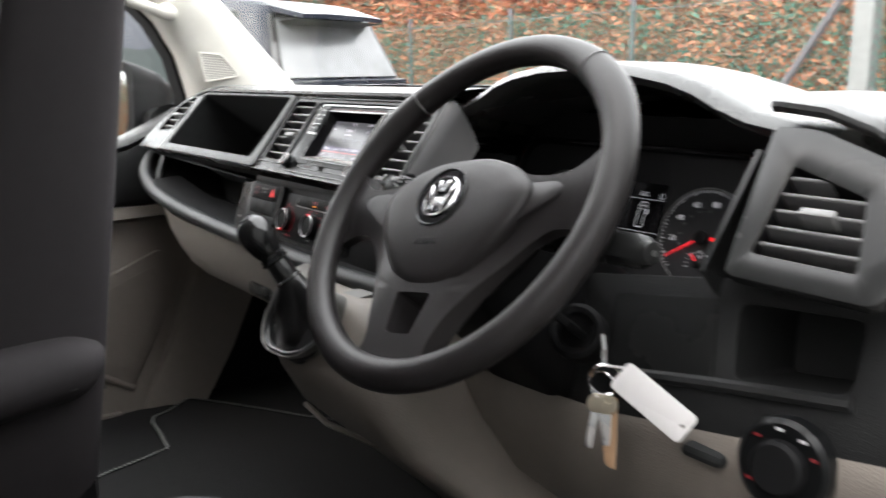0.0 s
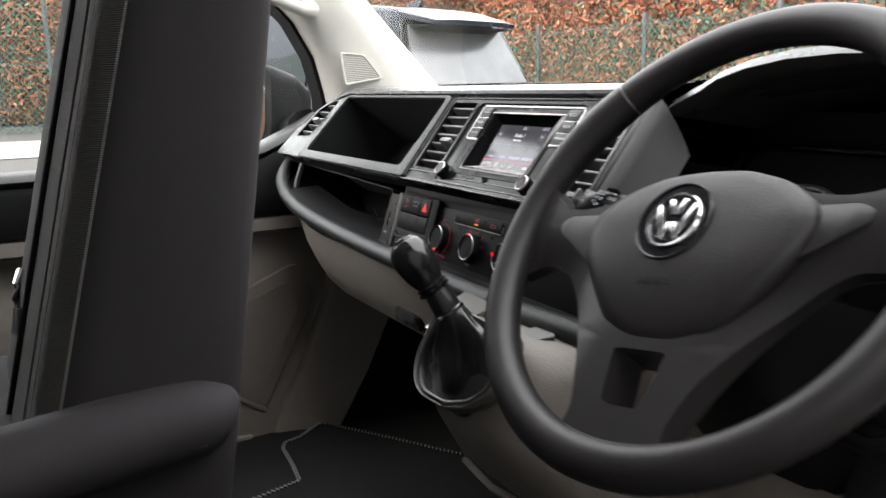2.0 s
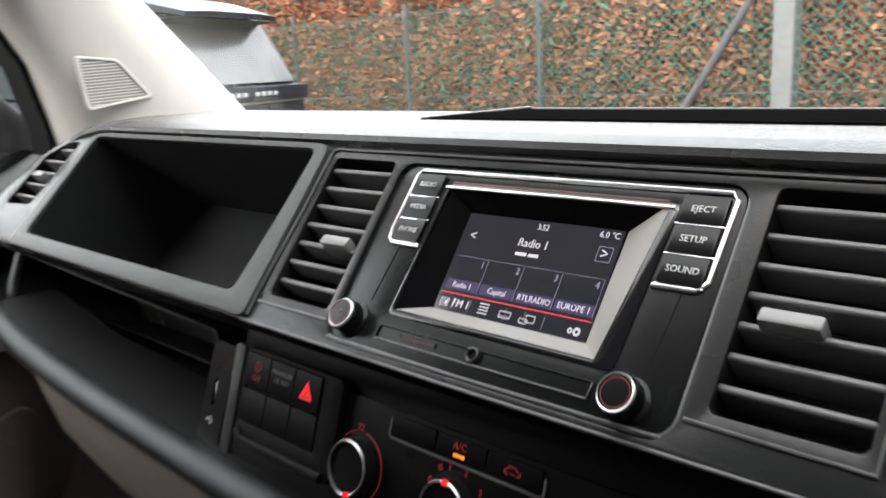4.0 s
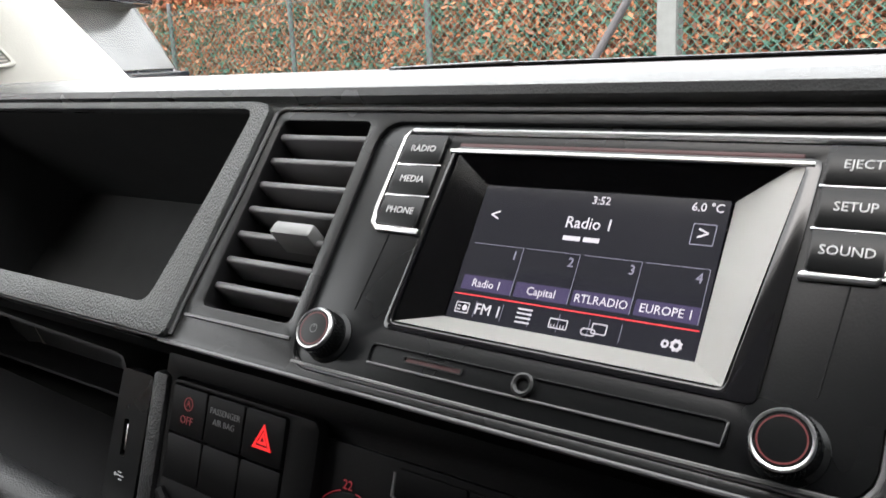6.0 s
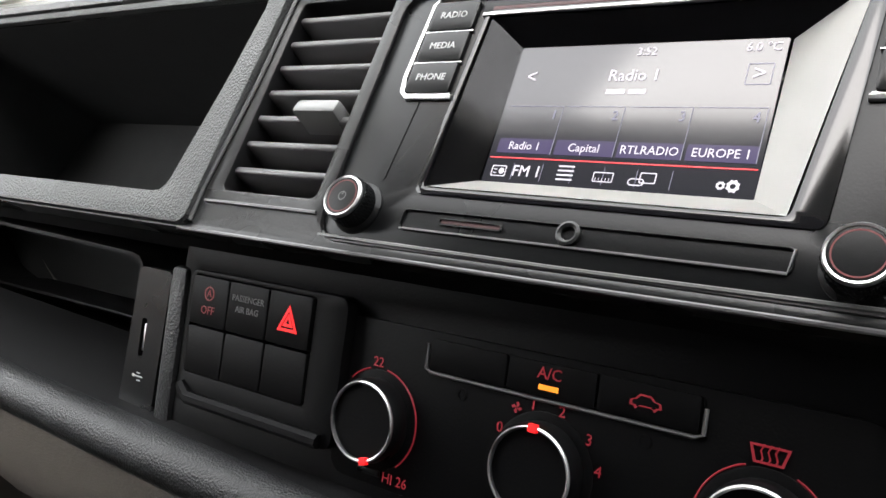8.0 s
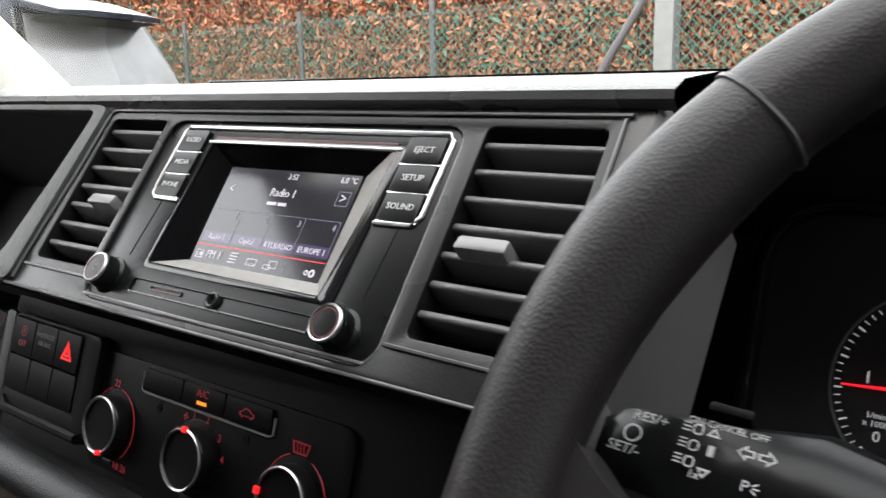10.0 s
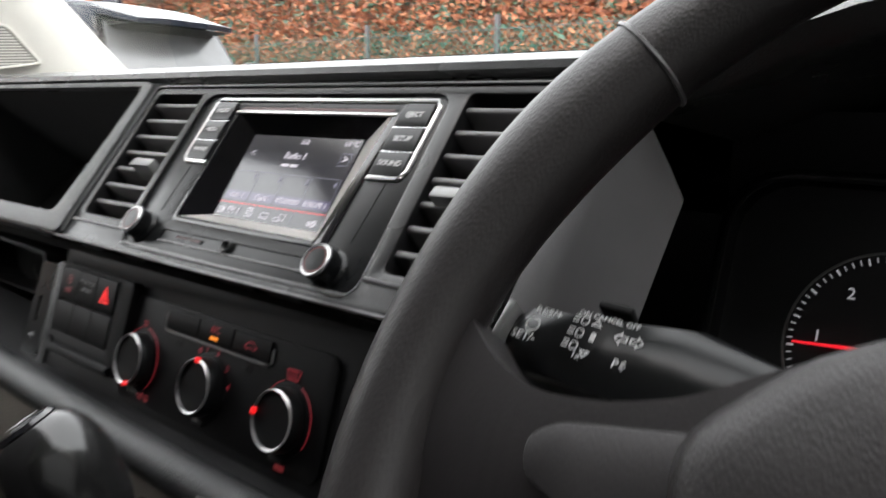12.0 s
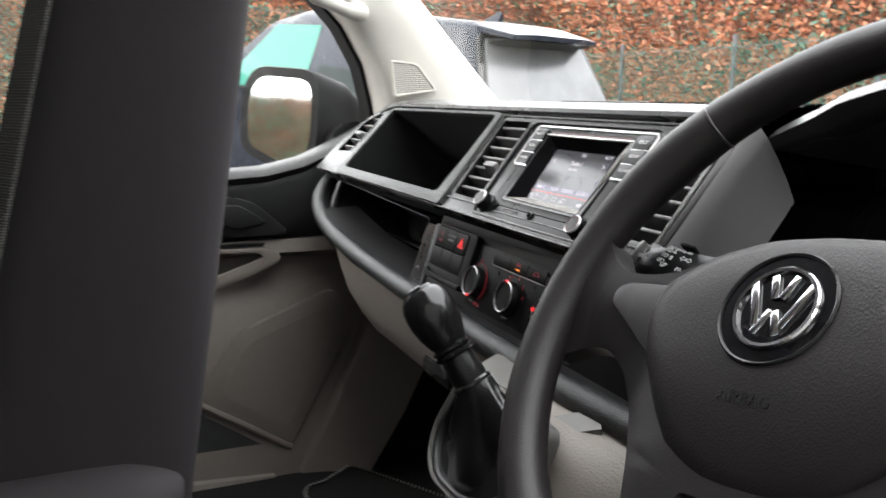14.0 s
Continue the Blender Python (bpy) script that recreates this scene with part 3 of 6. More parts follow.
solo("wall_front", box(-0.86, 0.86, 0.62, 0.66, 0.53, 1.19), MATT, "black bulkhead ahead of the footwells", "wall", kind="structure")
solo("ceiling", box(-0.84, 0.84, -2.6, -0.30, 1.86, 1.92), CREAM, "pale van headlining", "ceiling", kind="structure")
solo("wall_rear", box(-0.86, 0.86, -2.64, -2.6, 0.47, 1.92), MATT, "dark rear of the van cabin", "wall", kind="structure")
solo("wall_left", box(-0.90, -0.86, -2.6, -1.02, 0.47, 1.92), GREIGE, "greige side wall behind the passenger door", "wall", kind="structure")
solo("wall_right", box(0.86, 0.90, -2.6, -0.92, 0.47, 1.92), GREIGE, "greige side wall behind the driver door", "wall", kind="structure")
solo("wall_left_footwell", box(-0.90, -0.805, 0.12, 0.66, 0.47, 1.13), CARPET, "dark carpeted side of the passenger footwell", "wall", kind="structure")
solo("wall_right_footwell", box(0.82, 0.90, 0.20, 0.66, 0.47, 1.13), CARPET, "dark carpeted side of the driver footwell", "wall", kind="structure")
solo("door_sill", box(0.80, 0.90, -1.25, 0.3, 0.44, 0.56, 0.01), MATT, "black step plate under the open driver door", "sill", kind="structure")
solo("wall_left_roof_rail", box(-0.88, -0.80, -1.02, -0.20, 1.84, 1.92, 0.02), CREAM, "cream rail over the passenger door", "trim", kind="structure")
solo("wall_right_roof_rail", box(0.80, 0.88, -1.25, -0.20, 1.78, 1.92, 0.02), CREAM, "cream rail over the driver door", "trim", kind="structure")

# windscreen
wsb = bmesh.new()
nx, nz = 14, 8
wv = [[None] * (nz + 1) for _ in range(nx + 1)]
for i in range(nx + 1):
    for j in range(nz + 1):
        x, z = -0.76 + 1.52 * i / nx, 1.17 + 0.79 * j / nz
        wv[i][j] = wsb.verts.new((x, shape_y(z) + 0.16 * (1 - (x / 0.76) ** 2) + 0.004, z))
for i in range(nx):
    for j in range(nz):
        wsb.faces.new((wv[i][j], wv[i + 1][j], wv[i + 1][j + 1], wv[i][j + 1]))
ws = solo("window_1", wsb, GLASS, "clear raked windscreen", "windscreen", kind="structure")
ws.visible_shadow = False
if ws.data.polygons[0].normal.y > 0:
    ws.data.flip_normals()


def pillar(s):
    """A cream front pillar trim between side window and windscreen; s: -1 left, 1 right."""
    p = thing("pillar_trim", (s * 0.74, 0.2, 1.2), "cream moulded windscreen pillar trim", "trim", kind="structure")
    win = [(0.115, 1.19), (0.103, 1.25), (0.085, 1.32), (0.045, 1.39), (-0.02, 1.456), (-0.08, 1.535), (-0.16, 1.655), (-0.23, 1.765), (-0.29, 1.86)]
    secs = []
    for y, z in win:
        f = shape_y(z)
        mid = (y + f) / 2
        secs.append([(s * x, yy, z) for x, yy in ((0.80, y), (0.762, y + 0.004), (0.742, y + 0.022), (0.722, mid), (0.728, f - 0.03), (0.742, f - 0.008), (0.775, f), (0.80, f))])
    part("trim_panel", loft(secs), CREAM, p, "", 60)
    return p


PL = pillar(-1)
pillar(1)
# speaker grille in the pillar foot
gq = [(-0.7255, 0.113, 1.330), (-0.7205, 0.166, 1.322), (-0.7235, 0.205, 1.272), (-0.7255, 0.118, 1.264)]
GQ = plane_frame((-0.7215, 0.15, 1.296), (0, -0.05, 1), (1, 0.06, 0))


gpoly = round_poly([(-(p[1] - 0.15) * -1, p[2] - 1.296) for p in gq], 0.006)
part("grille_rim", plate(gpoly, [[(x * 0.88, y * 0.88) for x, y in gpoly]], -0.002, 0.003, GQ, 0.001), CREAM, PL)
part("grille_mesh", plate([(x * 0.88, y * 0.88) for x, y in gpoly], (), -0.003, 0.0008, GQ), MESHGREY, PL, "fine ribbed speaker mesh")
for i in range(16):
    v = -0.026 + i * 0.0036
    xs = [x for x in np.linspace(-0.05, 0.06, 80) if inside((x, v), [(a * 0.86, b * 0.86) for a, b in gpoly])]
    if len(xs) > 2:
        part("grille_rib", box(xs[0], xs[-1], v - 0.0007, v + 0.0007, 0.0008, 0.0016, 0, GQ), CREAM, PL)
# grab handle on the pillar
grab = thing("grab_handle", (-0.745, 0.0, 1.43), "cream grab handle on the windscreen pillar", "handle")
part("grip", sweep([(-0.742, 0.055, 1.412), (-0.70, 0.05, 1.405), (-0.692, 0.03, 1.405), (-0.695, -0.03, 1.425), (-0.70, -0.10, 1.48), (-0.71, -0.16, 1.545), (-0.745, -0.17, 1.57)], [0.018, 0.015, 0.0125, 0.012, 0.012, 0.013, 0.016], 12), CREAM, grab)

# passenger door
door = thing("door_1", (-0.88, -0.4, 0.5), "closed passenger door with greige and black lining", "door", kind="structure")
seal = [(0.135, 1.16), (0.13, 1.25), (0.11, 1.33), (0.07, 1.40), (0.0, 1.475), (-0.06, 1.555), (-0.14, 1.675), (-0.21, 1.785), (-0.24, 1.83)]
part("window_seal", loft([[(-0.80, y, z), (-0.80, y - 0.032, z - 0.012), (-0.86, y - 0.032, z - 0.012), (-0.86, y, z)] for y, z in seal]), MATT, door, "black rubber window seal")
pane_bm = bmesh.new()
pane_bm.faces.new([pane_bm.verts.new((-0.868, y, z)) for y, z in ((-0.98, 1.10), (0.12, 1.10), (0.12, 1.40), (-0.20, 1.84), (-0.98, 1.84))])
gpane = part("window_glass", pane_bm, GLASS, door, "clear side window")
gpane.visible_shadow = False
if gpane.data.polygons[0].normal.x < 0:
    gpane.data.flip_normals()


def card(name, mat, rows_, label=""):
    """Door lining as a closed skin: rows of (z, x) for each y."""
    secs = []
    for y, prof in rows_:
        secs.append([(x, y, z) for z, x in prof] + [(-0.90, y, prof[-1][0]), (-0.90, y, prof[0][0])])
    return part(name, loft(secs), mat, door, label, 50)


up_rows = []
for y, top in ((-1.0, 1.105), (-0.5, 1.108), (-0.22, 1.115), (-0.1, 1.122), (-0.03, 1.138), (0.03, 1.165), (0.09, 1.20), (0.14, 1.215)):
    up_rows.append((y, [(0.995, -0.835), (1.01, -0.822), (1.05, -0.818), (top - 0.03, -0.812), (top - 0.008, -0.818), (top, -0.835)]))
card("upper_lining", SOFT, up_rows, "black soft upper lining")
lo_rows = []
for y in (-1.0, -0.6, -0.35, -0.2, -0.08, 0.02, 0.07, 0.10):
    dip = 0.0 if y > -0.02 else min(1, (-0.02 - y) / 0.08) * 0.035
    lo_rows.append((y, [(0.50, -0.80), (0.53, -0.79), (0.60, -0.815), (0.70, -0.815), (0.80, -0.822), (0.87, -0.845 + 0.01), (0.90, -0.83 - dip), (0.955, -0.83 - dip), (0.968, -0.818), (0.992, -0.826)]))
card("lower_lining", GREIGE, lo_rows, "greige moulded lower lining")
part("belt_ledge", loft([[(-0.812, y, z + 0.001), (-0.80, y, z - 0.01), (-0.812, y, z - 0.022), (-0.87, y, z - 0.02), (-0.87, y, z + 0.004)] for y, z in ((-1.0, 1.108), (-0.22, 1.118), (-0.1, 1.126), (-0.03, 1.142), (0.03, 1.168), (0.10, 1.205))]), SOFT, door, "grey belt ledge", 60)
# raised speaker panel, pull recess and door bin
DP = plane_frame((-0.815, 0, 0), (0, 0, 1), (1, 0, 0))
lower_pad = round_poly([(0.030, 0.896), (-0.165, 0.818), (-0.215, 0.745), (-0.235, 0.690), (-0.064, 0.580), (0.062, 0.815)], 0.025, 4)
part("speaker_panel", plate(lower_pad, (), -0.006, 0.009, DP, 0.007), GREIGE, door, "raised greige speaker panel", 50)
part("speaker_mesh", plate([(-0.078 + (x + 0.078) * 0.74, 0.745 + (y - 0.745) * 0.74) for x, y in lower_pad], (), 0.009, 0.0102, DP), GREIGE, door)
wedge_ = [(-0.45, 0.905), (-0.20, 0.905), (-0.090, 0.945), (-0.072, 0.958), (-0.080, 0.972), (-0.105, 0.982), (-0.45, 0.985)]
part("pull_recess", plate(round_poly(wedge_, 0.012, 3), [round_poly([(-0.44, 0.930), (-0.19, 0.932), (-0.105, 0.962), (-0.120, 0.972), (-0.44, 0.974)], 0.008, 3)], -0.004, 0.006, DP, 0.004), GREIGE, door, "greige rim of the pull recess", 50)
# Black strip laid on the lining in place of the slot's shade.
part("pull_slot_shade", plate(round_poly([(-0.44, 0.984), (-0.108, 0.984), (-0.104, 0.990), (-0.44, 0.992)], 0.003), (), 0.0, 0.007, DP), MATT, door, "dark strip for the shaded slot over the pull recess")
part("bin_edge", sweep([(-0.808, y, z) for y, z in ((-0.42, 0.775), (-0.235, 0.690), (-0.15, 0.636), (-0.064, 0.578))], 0.007, 8), GREIGE, door)
part("bin_front", loft([[(x, y, z) for y, z in ((-0.45, 0.76), (-0.235, 0.670), (-0.15, 0.612), (-0.075, 0.560), (-0.10, 0.50), (-0.45, 0.50))] for x in (-0.812, -0.83)]), SURROUND, door, "dark door bin front")
# inner door handle
hd = part("handle_bezel", plate(round_poly([(-0.29, 1.075), (-0.16, 1.078), (-0.12, 1.065), (-0.06, 1.012), (-0.07, 1.004), (-0.17, 1.003), (-0.195, 1.02), (-0.225, 1.06), (-0.29, 1.062)], 0.012), (), -0.004, 0.006, plane_frame((-0.815, 0, 0), (0, 0, 1), (1, 0, 0)), 0.003), SATIN, door)
part("handle_lever", plate(round_poly([(-0.20, 1.062), (-0.15, 1.064), (-0.10, 1.03), (-0.16, 1.018), (-0.18, 1.03)], 0.012), (), 0.0065, 0.014, plane_frame((-0.815, 0, 0), (0, 0, 1), (1, 0, 0)), 0.004), SATIN, hd)
# kick panel ahead of the door
kick = [(0.125, 0.93), (0.088, 0.82), (0.05, 0.735), (0.014, 0.65), (-0.03, 0.57), (-0.07, 0.50)]
solo("kick_panel", loft([[(-0.83, y, z), (-0.792, y, z), (-0.783, y + 0.008, z), (-0.775, y + 0.05, z), (-0.74, y + 0.13 + 0.06 * (z - 0.5), z), (-0.83, y + 0.16, z)] for y, z in kick]), GREIGE, "greige kick panel beside the passenger footwell", "trim", kind="structure", smooth=50)
solo("door_step", loft([[(-0.82, y, 0.50), (-0.775, y, 0.50), (-0.785, y, h), (-0.82, y, h + 0.012)] for y, h in ((-0.9, 0.545), (-0.3, 0.543), (-0.10, 0.534))]), GREIGE, "greige sill trim beside the passenger floor", "sill", kind="structure")

# door mirror outside the passenger window
mir = thing("door_mirror", (-0.98, 0.1, 1.12), "black door mirror outside the passenger window", "mirror")
MM = plane_frame((-1.045, 0.0, 1.212), (0.03, 0.05, 1), (0.50, -0.86, 0.055))
mp = round_poly([(-0.130, -0.070), (-0.020, -0.100), (0.055, -0.098), (0.087, -0.050), (0.087, 0.072), (0.066, 0.096), (-0.090, 0.098), (-0.130, 0.050)], 0.035, 5)
hs = []
for w, k, dx in ((-0.14, 0.30, 0.05), (-0.125, 0.62, 0.04), (-0.08, 0.92, 0.02), (-0.03, 1.06, 0.003), (0.005, 1.12, 0), (0.012, 1.10, 0)):
    hs.append([MM @ Vector((x * k + dx, y * k, w)) for x, y in mp])
part("housing", loft(hs), MATT, mir, "black mirror housing", 60)
part("mirror_glass", plate([(x * 0.9, y * 0.9) for x, y in mp], (), 0.010, 0.0135, MM), MIRROR, mir)
part("mirror_arm", sweep([(-0.99, 0.10, 1.16), (-0.92, 0.10, 1.16), (-0.86, 0.09, 1.17)], [0.05, 0.045, 0.05], 12, flat=0.9), MATT, mir)


# ---- dashboard ----
dash = thing("dashboard", (0.05, 0.2, 0.9), "dark grey grained van dashboard with open cubbies", "dashboard")


def droop(x):
    t = max(0.0, (-0.57 - x) / 0.2, (x - 0.66) / 0.2)
    return 0.105 * t * t


def dash_shape(x, y, z):
    d = droop(x)
    return (x, y - 0.3 * d if y < 0.12 else y, z - d * (1.0 if y < 0.3 else 0.6))


XS = [-0.80, -0.78, -0.76, -0.73, -0.70, -0.66, -0.62, -0.57, -0.45, -0.3, -0.15, 0, 0.15, 0.3, 0.45, 0.6, 0.66, 0.70, 0.74, 0.78, 0.82, 0.85]
top_prof = [(0.0735, 1.2425), (0.069, 1.2475), (0.070, 1.2515), (0.080, 1.2555), (0.12, 1.258), (0.19, 1.2575), (0.25, 1.2555), (0.30, 1.250), (0.60, 1.19), (0.60, 1.15), (0.30, 1.15)]
part("dash_top", strip(top_prof, [x for x in XS if x < 0.2] + [0.223], dash_shape), TOPSKIN, dash, "", 50)
part("dash_top", strip(top_prof, [0.652] + [x for x in XS if x > 0.655], dash_shape), TOPSKIN, dash, "", 50)
part("dash_top", strip([(0.24, 1.252), (0.30, 1.249), (0.60, 1.19), (0.60, 1.15), (0.24, 1.15)], [0.223, 0.45, 0.652], dash_shape), TOPSKIN, dash, "", 50)
# storage tray in the top; flat black strip puts its recess shade into colour
part("tray_shade_strip", strip([(0.130, 1.2560), (0.130, 1.2592), (0.19, 1.2590), (0.25, 1.2572), (0.25, 1.2540)], [-0.150, 0.05, 0.222]), TRAY, dash, "flat black strip for the shaded tray in the dash top")
part("tray_rim", join(box(-0.158, -0.151, 0.128, 0.256, 1.2565, 1.2598, 0.0015), box(-0.151, 0.222, 0.2505, 0.257, 1.2535, 1.2585, 0.0015)), SATIN, dash)

cub = round_poly([(-0.612, -0.006), (-0.218, -0.006), (-0.208, 0.06), (-0.203, 0.112), (-0.575, 0.112)], 0.008)
vent_w = round_poly([(-0.722, 0.022), (-0.655, 0.026), (-0.618, 0.106), (-0.645, 0.105), (-0.688, 0.085)], 0.006)
vl = rrect(-0.181, 0.0, -0.1185, 0.108, 0.004)
vr = rrect(0.1345, 0.0, 0.197, 0.108, 0.004)
rad = rrect(-0.111, -0.018, 0.1235, 0.108, 0.012)
outer = round_poly([(-0.775, -0.022), (0.209, -0.022), (0.216, 0.119), (-0.575, 0.119), (-0.64, 0.116), (-0.70, 0.085), (-0.745, 0.04)], 0.006)
part("upper_fascia", plate(outer, [cub, vent_w, vl, vr, rad], -0.012, 0.0, UP, 0.0015), SATIN, dash, "", 30)
# Lip and beads in lighter SLAT put the fascia's edge sheen into colour.
part("fascia_lip", sweep([UP @ Vector(p) for p in ((-0.20, -0.022, 0.0), (0.0, -0.0225, 0.0), (0.209, -0.022, 0.0))], 0.0010, 8), SLAT, dash)
part("fascia_bead", sweep([UP @ Vector(p) for p in ((-0.1925, -0.018, 0.001), (-0.193, 0.0, 0.001), (-0.188, 0.06, 0.001), (-0.187, 0.111, 0.001), (-0.182, 0.1140, 0.001), (0.206, 0.1140, 0.001))], 0.0011, 6), SLAT, dash)
part("fascia_bead", sweep([UP @ Vector(p) for p in ((0.126, -0.0055, 0.0005), (0.2015, -0.0065, 0.0005), (0.2025, 0.06, 0.0005), (0.203, 0.1125, 0.0005))], 0.0011, 6), SLAT, dash)
part("fascia_bead", sweep([UP @ Vector(p) for p in ((-0.1885, -0.0065, 0.0005), (-0.114, -0.0065, 0.0005))], 0.0009, 6), SLAT, dash)
# grained surround of the upper cubby
part("cubby_surround", plate(round_poly([(-0.64, -0.021), (-0.193, -0.021), (-0.19, 0.1135), (-0.20, 0.117), (-0.56, 0.117), (-0.585, 0.1135)], 0.006), [cub], 0.0003, 0.0045, UP, 0.003), SURROUND, dash)


def liner(name, ring, depth, m, mat, parent, label="", squeeze=0.94):
    """An open box behind an opening."""
    cx = sum(p[0] for p in ring) / len(ring)
    cy = sum(p[1] for p in ring) / len(ring)
    a = [m @ Vector((x, y, -0.001)) for x, y in ring]
    b = [m @ Vector((cx + (x - cx) * squeeze, cy + (y - cy) * squeeze, -depth)) for x, y in ring]
    bm = loft([a, b], caps=False)
    bm.faces.new([v for v in bm.verts][len(a):])
    bmesh.ops.recalc_face_normals(bm, faces=bm.faces)
    bmesh.ops.solidify(bm, geom=bm.faces[:], thickness=-0.002)
    return part(name, bm, mat, parent, label)


liner("upper_cubby", cub, 0.13, UP, LINER, dash, "deep dark storage cubby")
for ring in (vl, vr, vent_w):
    liner("vent_duct", ring, 0.05, UP, MATT, dash)
liner("radio_bay", rad, 0.055, UP, MATT, dash)

# lower centre panel
lower_out = round_poly([(-0.205, -0.084), (0.235, -0.086), (0.235, 0.012), (-0.205, 0.012)], 0.004)
sw = rrect(-0.197, -0.064, -0.094, 0.0, 0.006)
part("lower_panel", plate(lower_out, [sw], -0.01, 0.0, LO, 0.001), PANEL, dash)
part("under_lip", strip([(-0.0135, 1.1335), (-0.002, 1.128), (0.003, 1.116)], [-0.70, -0.25, 0, 0.23]), PANEL, dash)
part("usb_panel", plate(round_poly([(-0.244, -0.078), (-0.216, -0.082), (-0.213, -0.004), (-0.240, -0.004)], 0.003), [rrect(-0.2325, -0.05, -0.2285, -0.030, 0.001)], -0.006, 0.0012, LO), RADIO, dash, "", 20)
part("usb_socket", join(box(-0.2328, -0.2282, -0.051, -0.029, -0.008, -0.003, 0.0004, LO), box(-0.2318, -0.2298, -0.047, -0.033, -0.003, 0.0, 0.0003, LO)), BRUSHED, dash)
part("usb_symbol", join(box(-0.2335, -0.2265, -0.0605, -0.0599, 0.0012, 0.0015, 0, LO), box(-0.2312, -0.2285, -0.0587, -0.0582, 0.0012, 0.0015, 0, LO), box(-0.2305, -0.2278, -0.0625, -0.062, 0.0012, 0.0015, 0, LO), disc(0.0009, 0.0009, 0.0012, 0.0015, LO @ T(-0.2338, -0.0602), 10)), PRINT, dash)
part("panel_post", box(-0.2125, -0.2, -0.085, 0.0, -0.01, 0.003, 0.003, LO), SOFT, dash)

# lower cubby of the passenger side
lc = round_poly([(-0.70, -0.015), (-0.665, -0.045), (-0.57, -0.068), (-0.246, -0.083), (-0.242, 0.0), (-0.725, 0.012)], 0.01)
liner("lower_cubby", lc, 0.16, LO, LINER, dash, "dark lower cubby with ribbed rubber floor", 0.97)
part("cubby_divider", sweep([LO @ Vector(p) for p in ((-0.645, 0.010, -0.006), (-0.648, -0.02, -0.004), (-0.645, -0.05, -0.004))], 0.008, 8), SATIN, dash)
for i in range(26):
    part("mat_rib", box(-0.60, -0.262, -0.0885, -0.0868, -0.012 - i * 0.0052, -0.0145 - i * 0.0052, 0, LO), SATIN, dash)
part("cubby_shelf", box(-0.60, -0.25, -0.052, -0.0495, -0.155, -0.09, 0.001, LO), MATT, dash)

rail_pts = smooth([(-0.772, 0.10, 1.165), (-0.768, 0.05, 1.140), (-0.752, 0.008, 1.112), (-0.715, -0.022, 1.085), (-0.66, -0.034, 1.060), (-0.58, -0.039, 1.044), (-0.48, -0.04, 1.034), (-0.36, -0.04, 1.027), (-0.2, -0.04, 1.022), (0.0, -0.04, 1.018), (0.15, -0.04, 1.018), (0.32, -0.036, 1.022)], 4)
part("lower_rail", sweep(rail_pts, 0.0138, 16, flat=0.95), SOFT, dash, "rounded grained rail under the cubbies", 60)
part("rail_shelf", loft([[(x, -0.036, z + 0.012), (x, 0.03, z + 0.016), (x, 0.03, z + 0.008), (x, -0.036, z + 0.004)] for x, z in ((-0.66, 1.058), (-0.5, 1.032), (-0.2, 1.02), (0.3, 1.018))]), MATT, dash)

# passenger side lower facing and glovebox catch
gp = [(-0.040, 1.012), (-0.037, 0.985), (-0.027, 0.945), (-0.006, 0.908), (0.03, 0.885), (0.12, 0.872), (0.12, 0.98)]


def gshape(x, y, z):
    t = max(0.0, (-0.45 - x) / 0.32)
    return (x, y + 0.05 * t * t, z + (0.11 * t * t if z < 1.0 else 0.06 * t * t))


part("glovebox_lid", strip(gp, [-0.78, -0.74, -0.70, -0.62, -0.54, -0.45, -0.3, -0.15, 0.0, 0.06], gshape), GREIGE, dash, "greige lower glovebox lid", 60)
part("glovebox_catch", box(-0.20, -0.12, -0.032, -0.012, 0.925, 0.948, 0.006), SATIN, dash)
part("glovebox_lock", turned([(0.008, 0), (0.008, 0.006), (0.005, 0.008), (0.004, 0.004)], plane_frame((-0.10, -0.022, 0.935), (0, 0.4, 0.9), (0, -0.9, 0.4)), 16), CHROME, dash)

# driver side: hood over the instruments
HX = [(0.222, 1.242), (0.238, 1.249), (0.262, 1.259), (0.284, 1.270), (0.316, 1.279), (0.36, 1.286), (0.41, 1.2885), (0.45, 1.2875), (0.49, 1.283), (0.535, 1.275), (0.565, 1.265), (0.59, 1.253), (0.62, 1.242), (0.655, 1.236), (0.70, 1.229)]
secs = []
for x, z in HX:
    th = 0.022 if x < 0.6 else 0.022
    zi = z - th
    secs.append([(x, 0.09, zi + 0.004), (x, 0.083, z - 0.010), (x, 0.092, z - 0.002), (x, 0.12, z), (x, 0.22, z - 0.002), (x, 0.32, z - 0.02 if z > 1.25 else z - 0.005), (x, 0.32, zi - 0.03), (x, 0.12, zi)])
part("instrument_hood", loft(secs), TOPSKIN, dash, "hood over the instruments", 50)
wall_secs = []
for w_, x_, lo_, hi_ in ((0.0, 0.2115, -0.022, 0.120), (-0.012, 0.2150, -0.022, 0.116), (-0.026, 0.2205, -0.021, 0.108), (-0.040, 0.2280, -0.020, 0.097), (-0.050, 0.2350, -0.019, 0.086)):
    vs_ = [lo_ + (hi_ - lo_) * t_ for t_ in (0, 0.33, 0.66, 1)]
    wall_secs.append([UP @ Vector((x_ + 0.004 * (v_ - lo_) / 0.14, v_, w_)) for v_ in vs_] + [UP @ Vector((x_ + 0.008, v_, w_ - 0.003)) for v_ in vs_[::-1]])
part("binnacle_wall", loft(wall_secs), INNERLIT, dash, "smooth wall beside the instruments, lightened as if door-lit", 60)
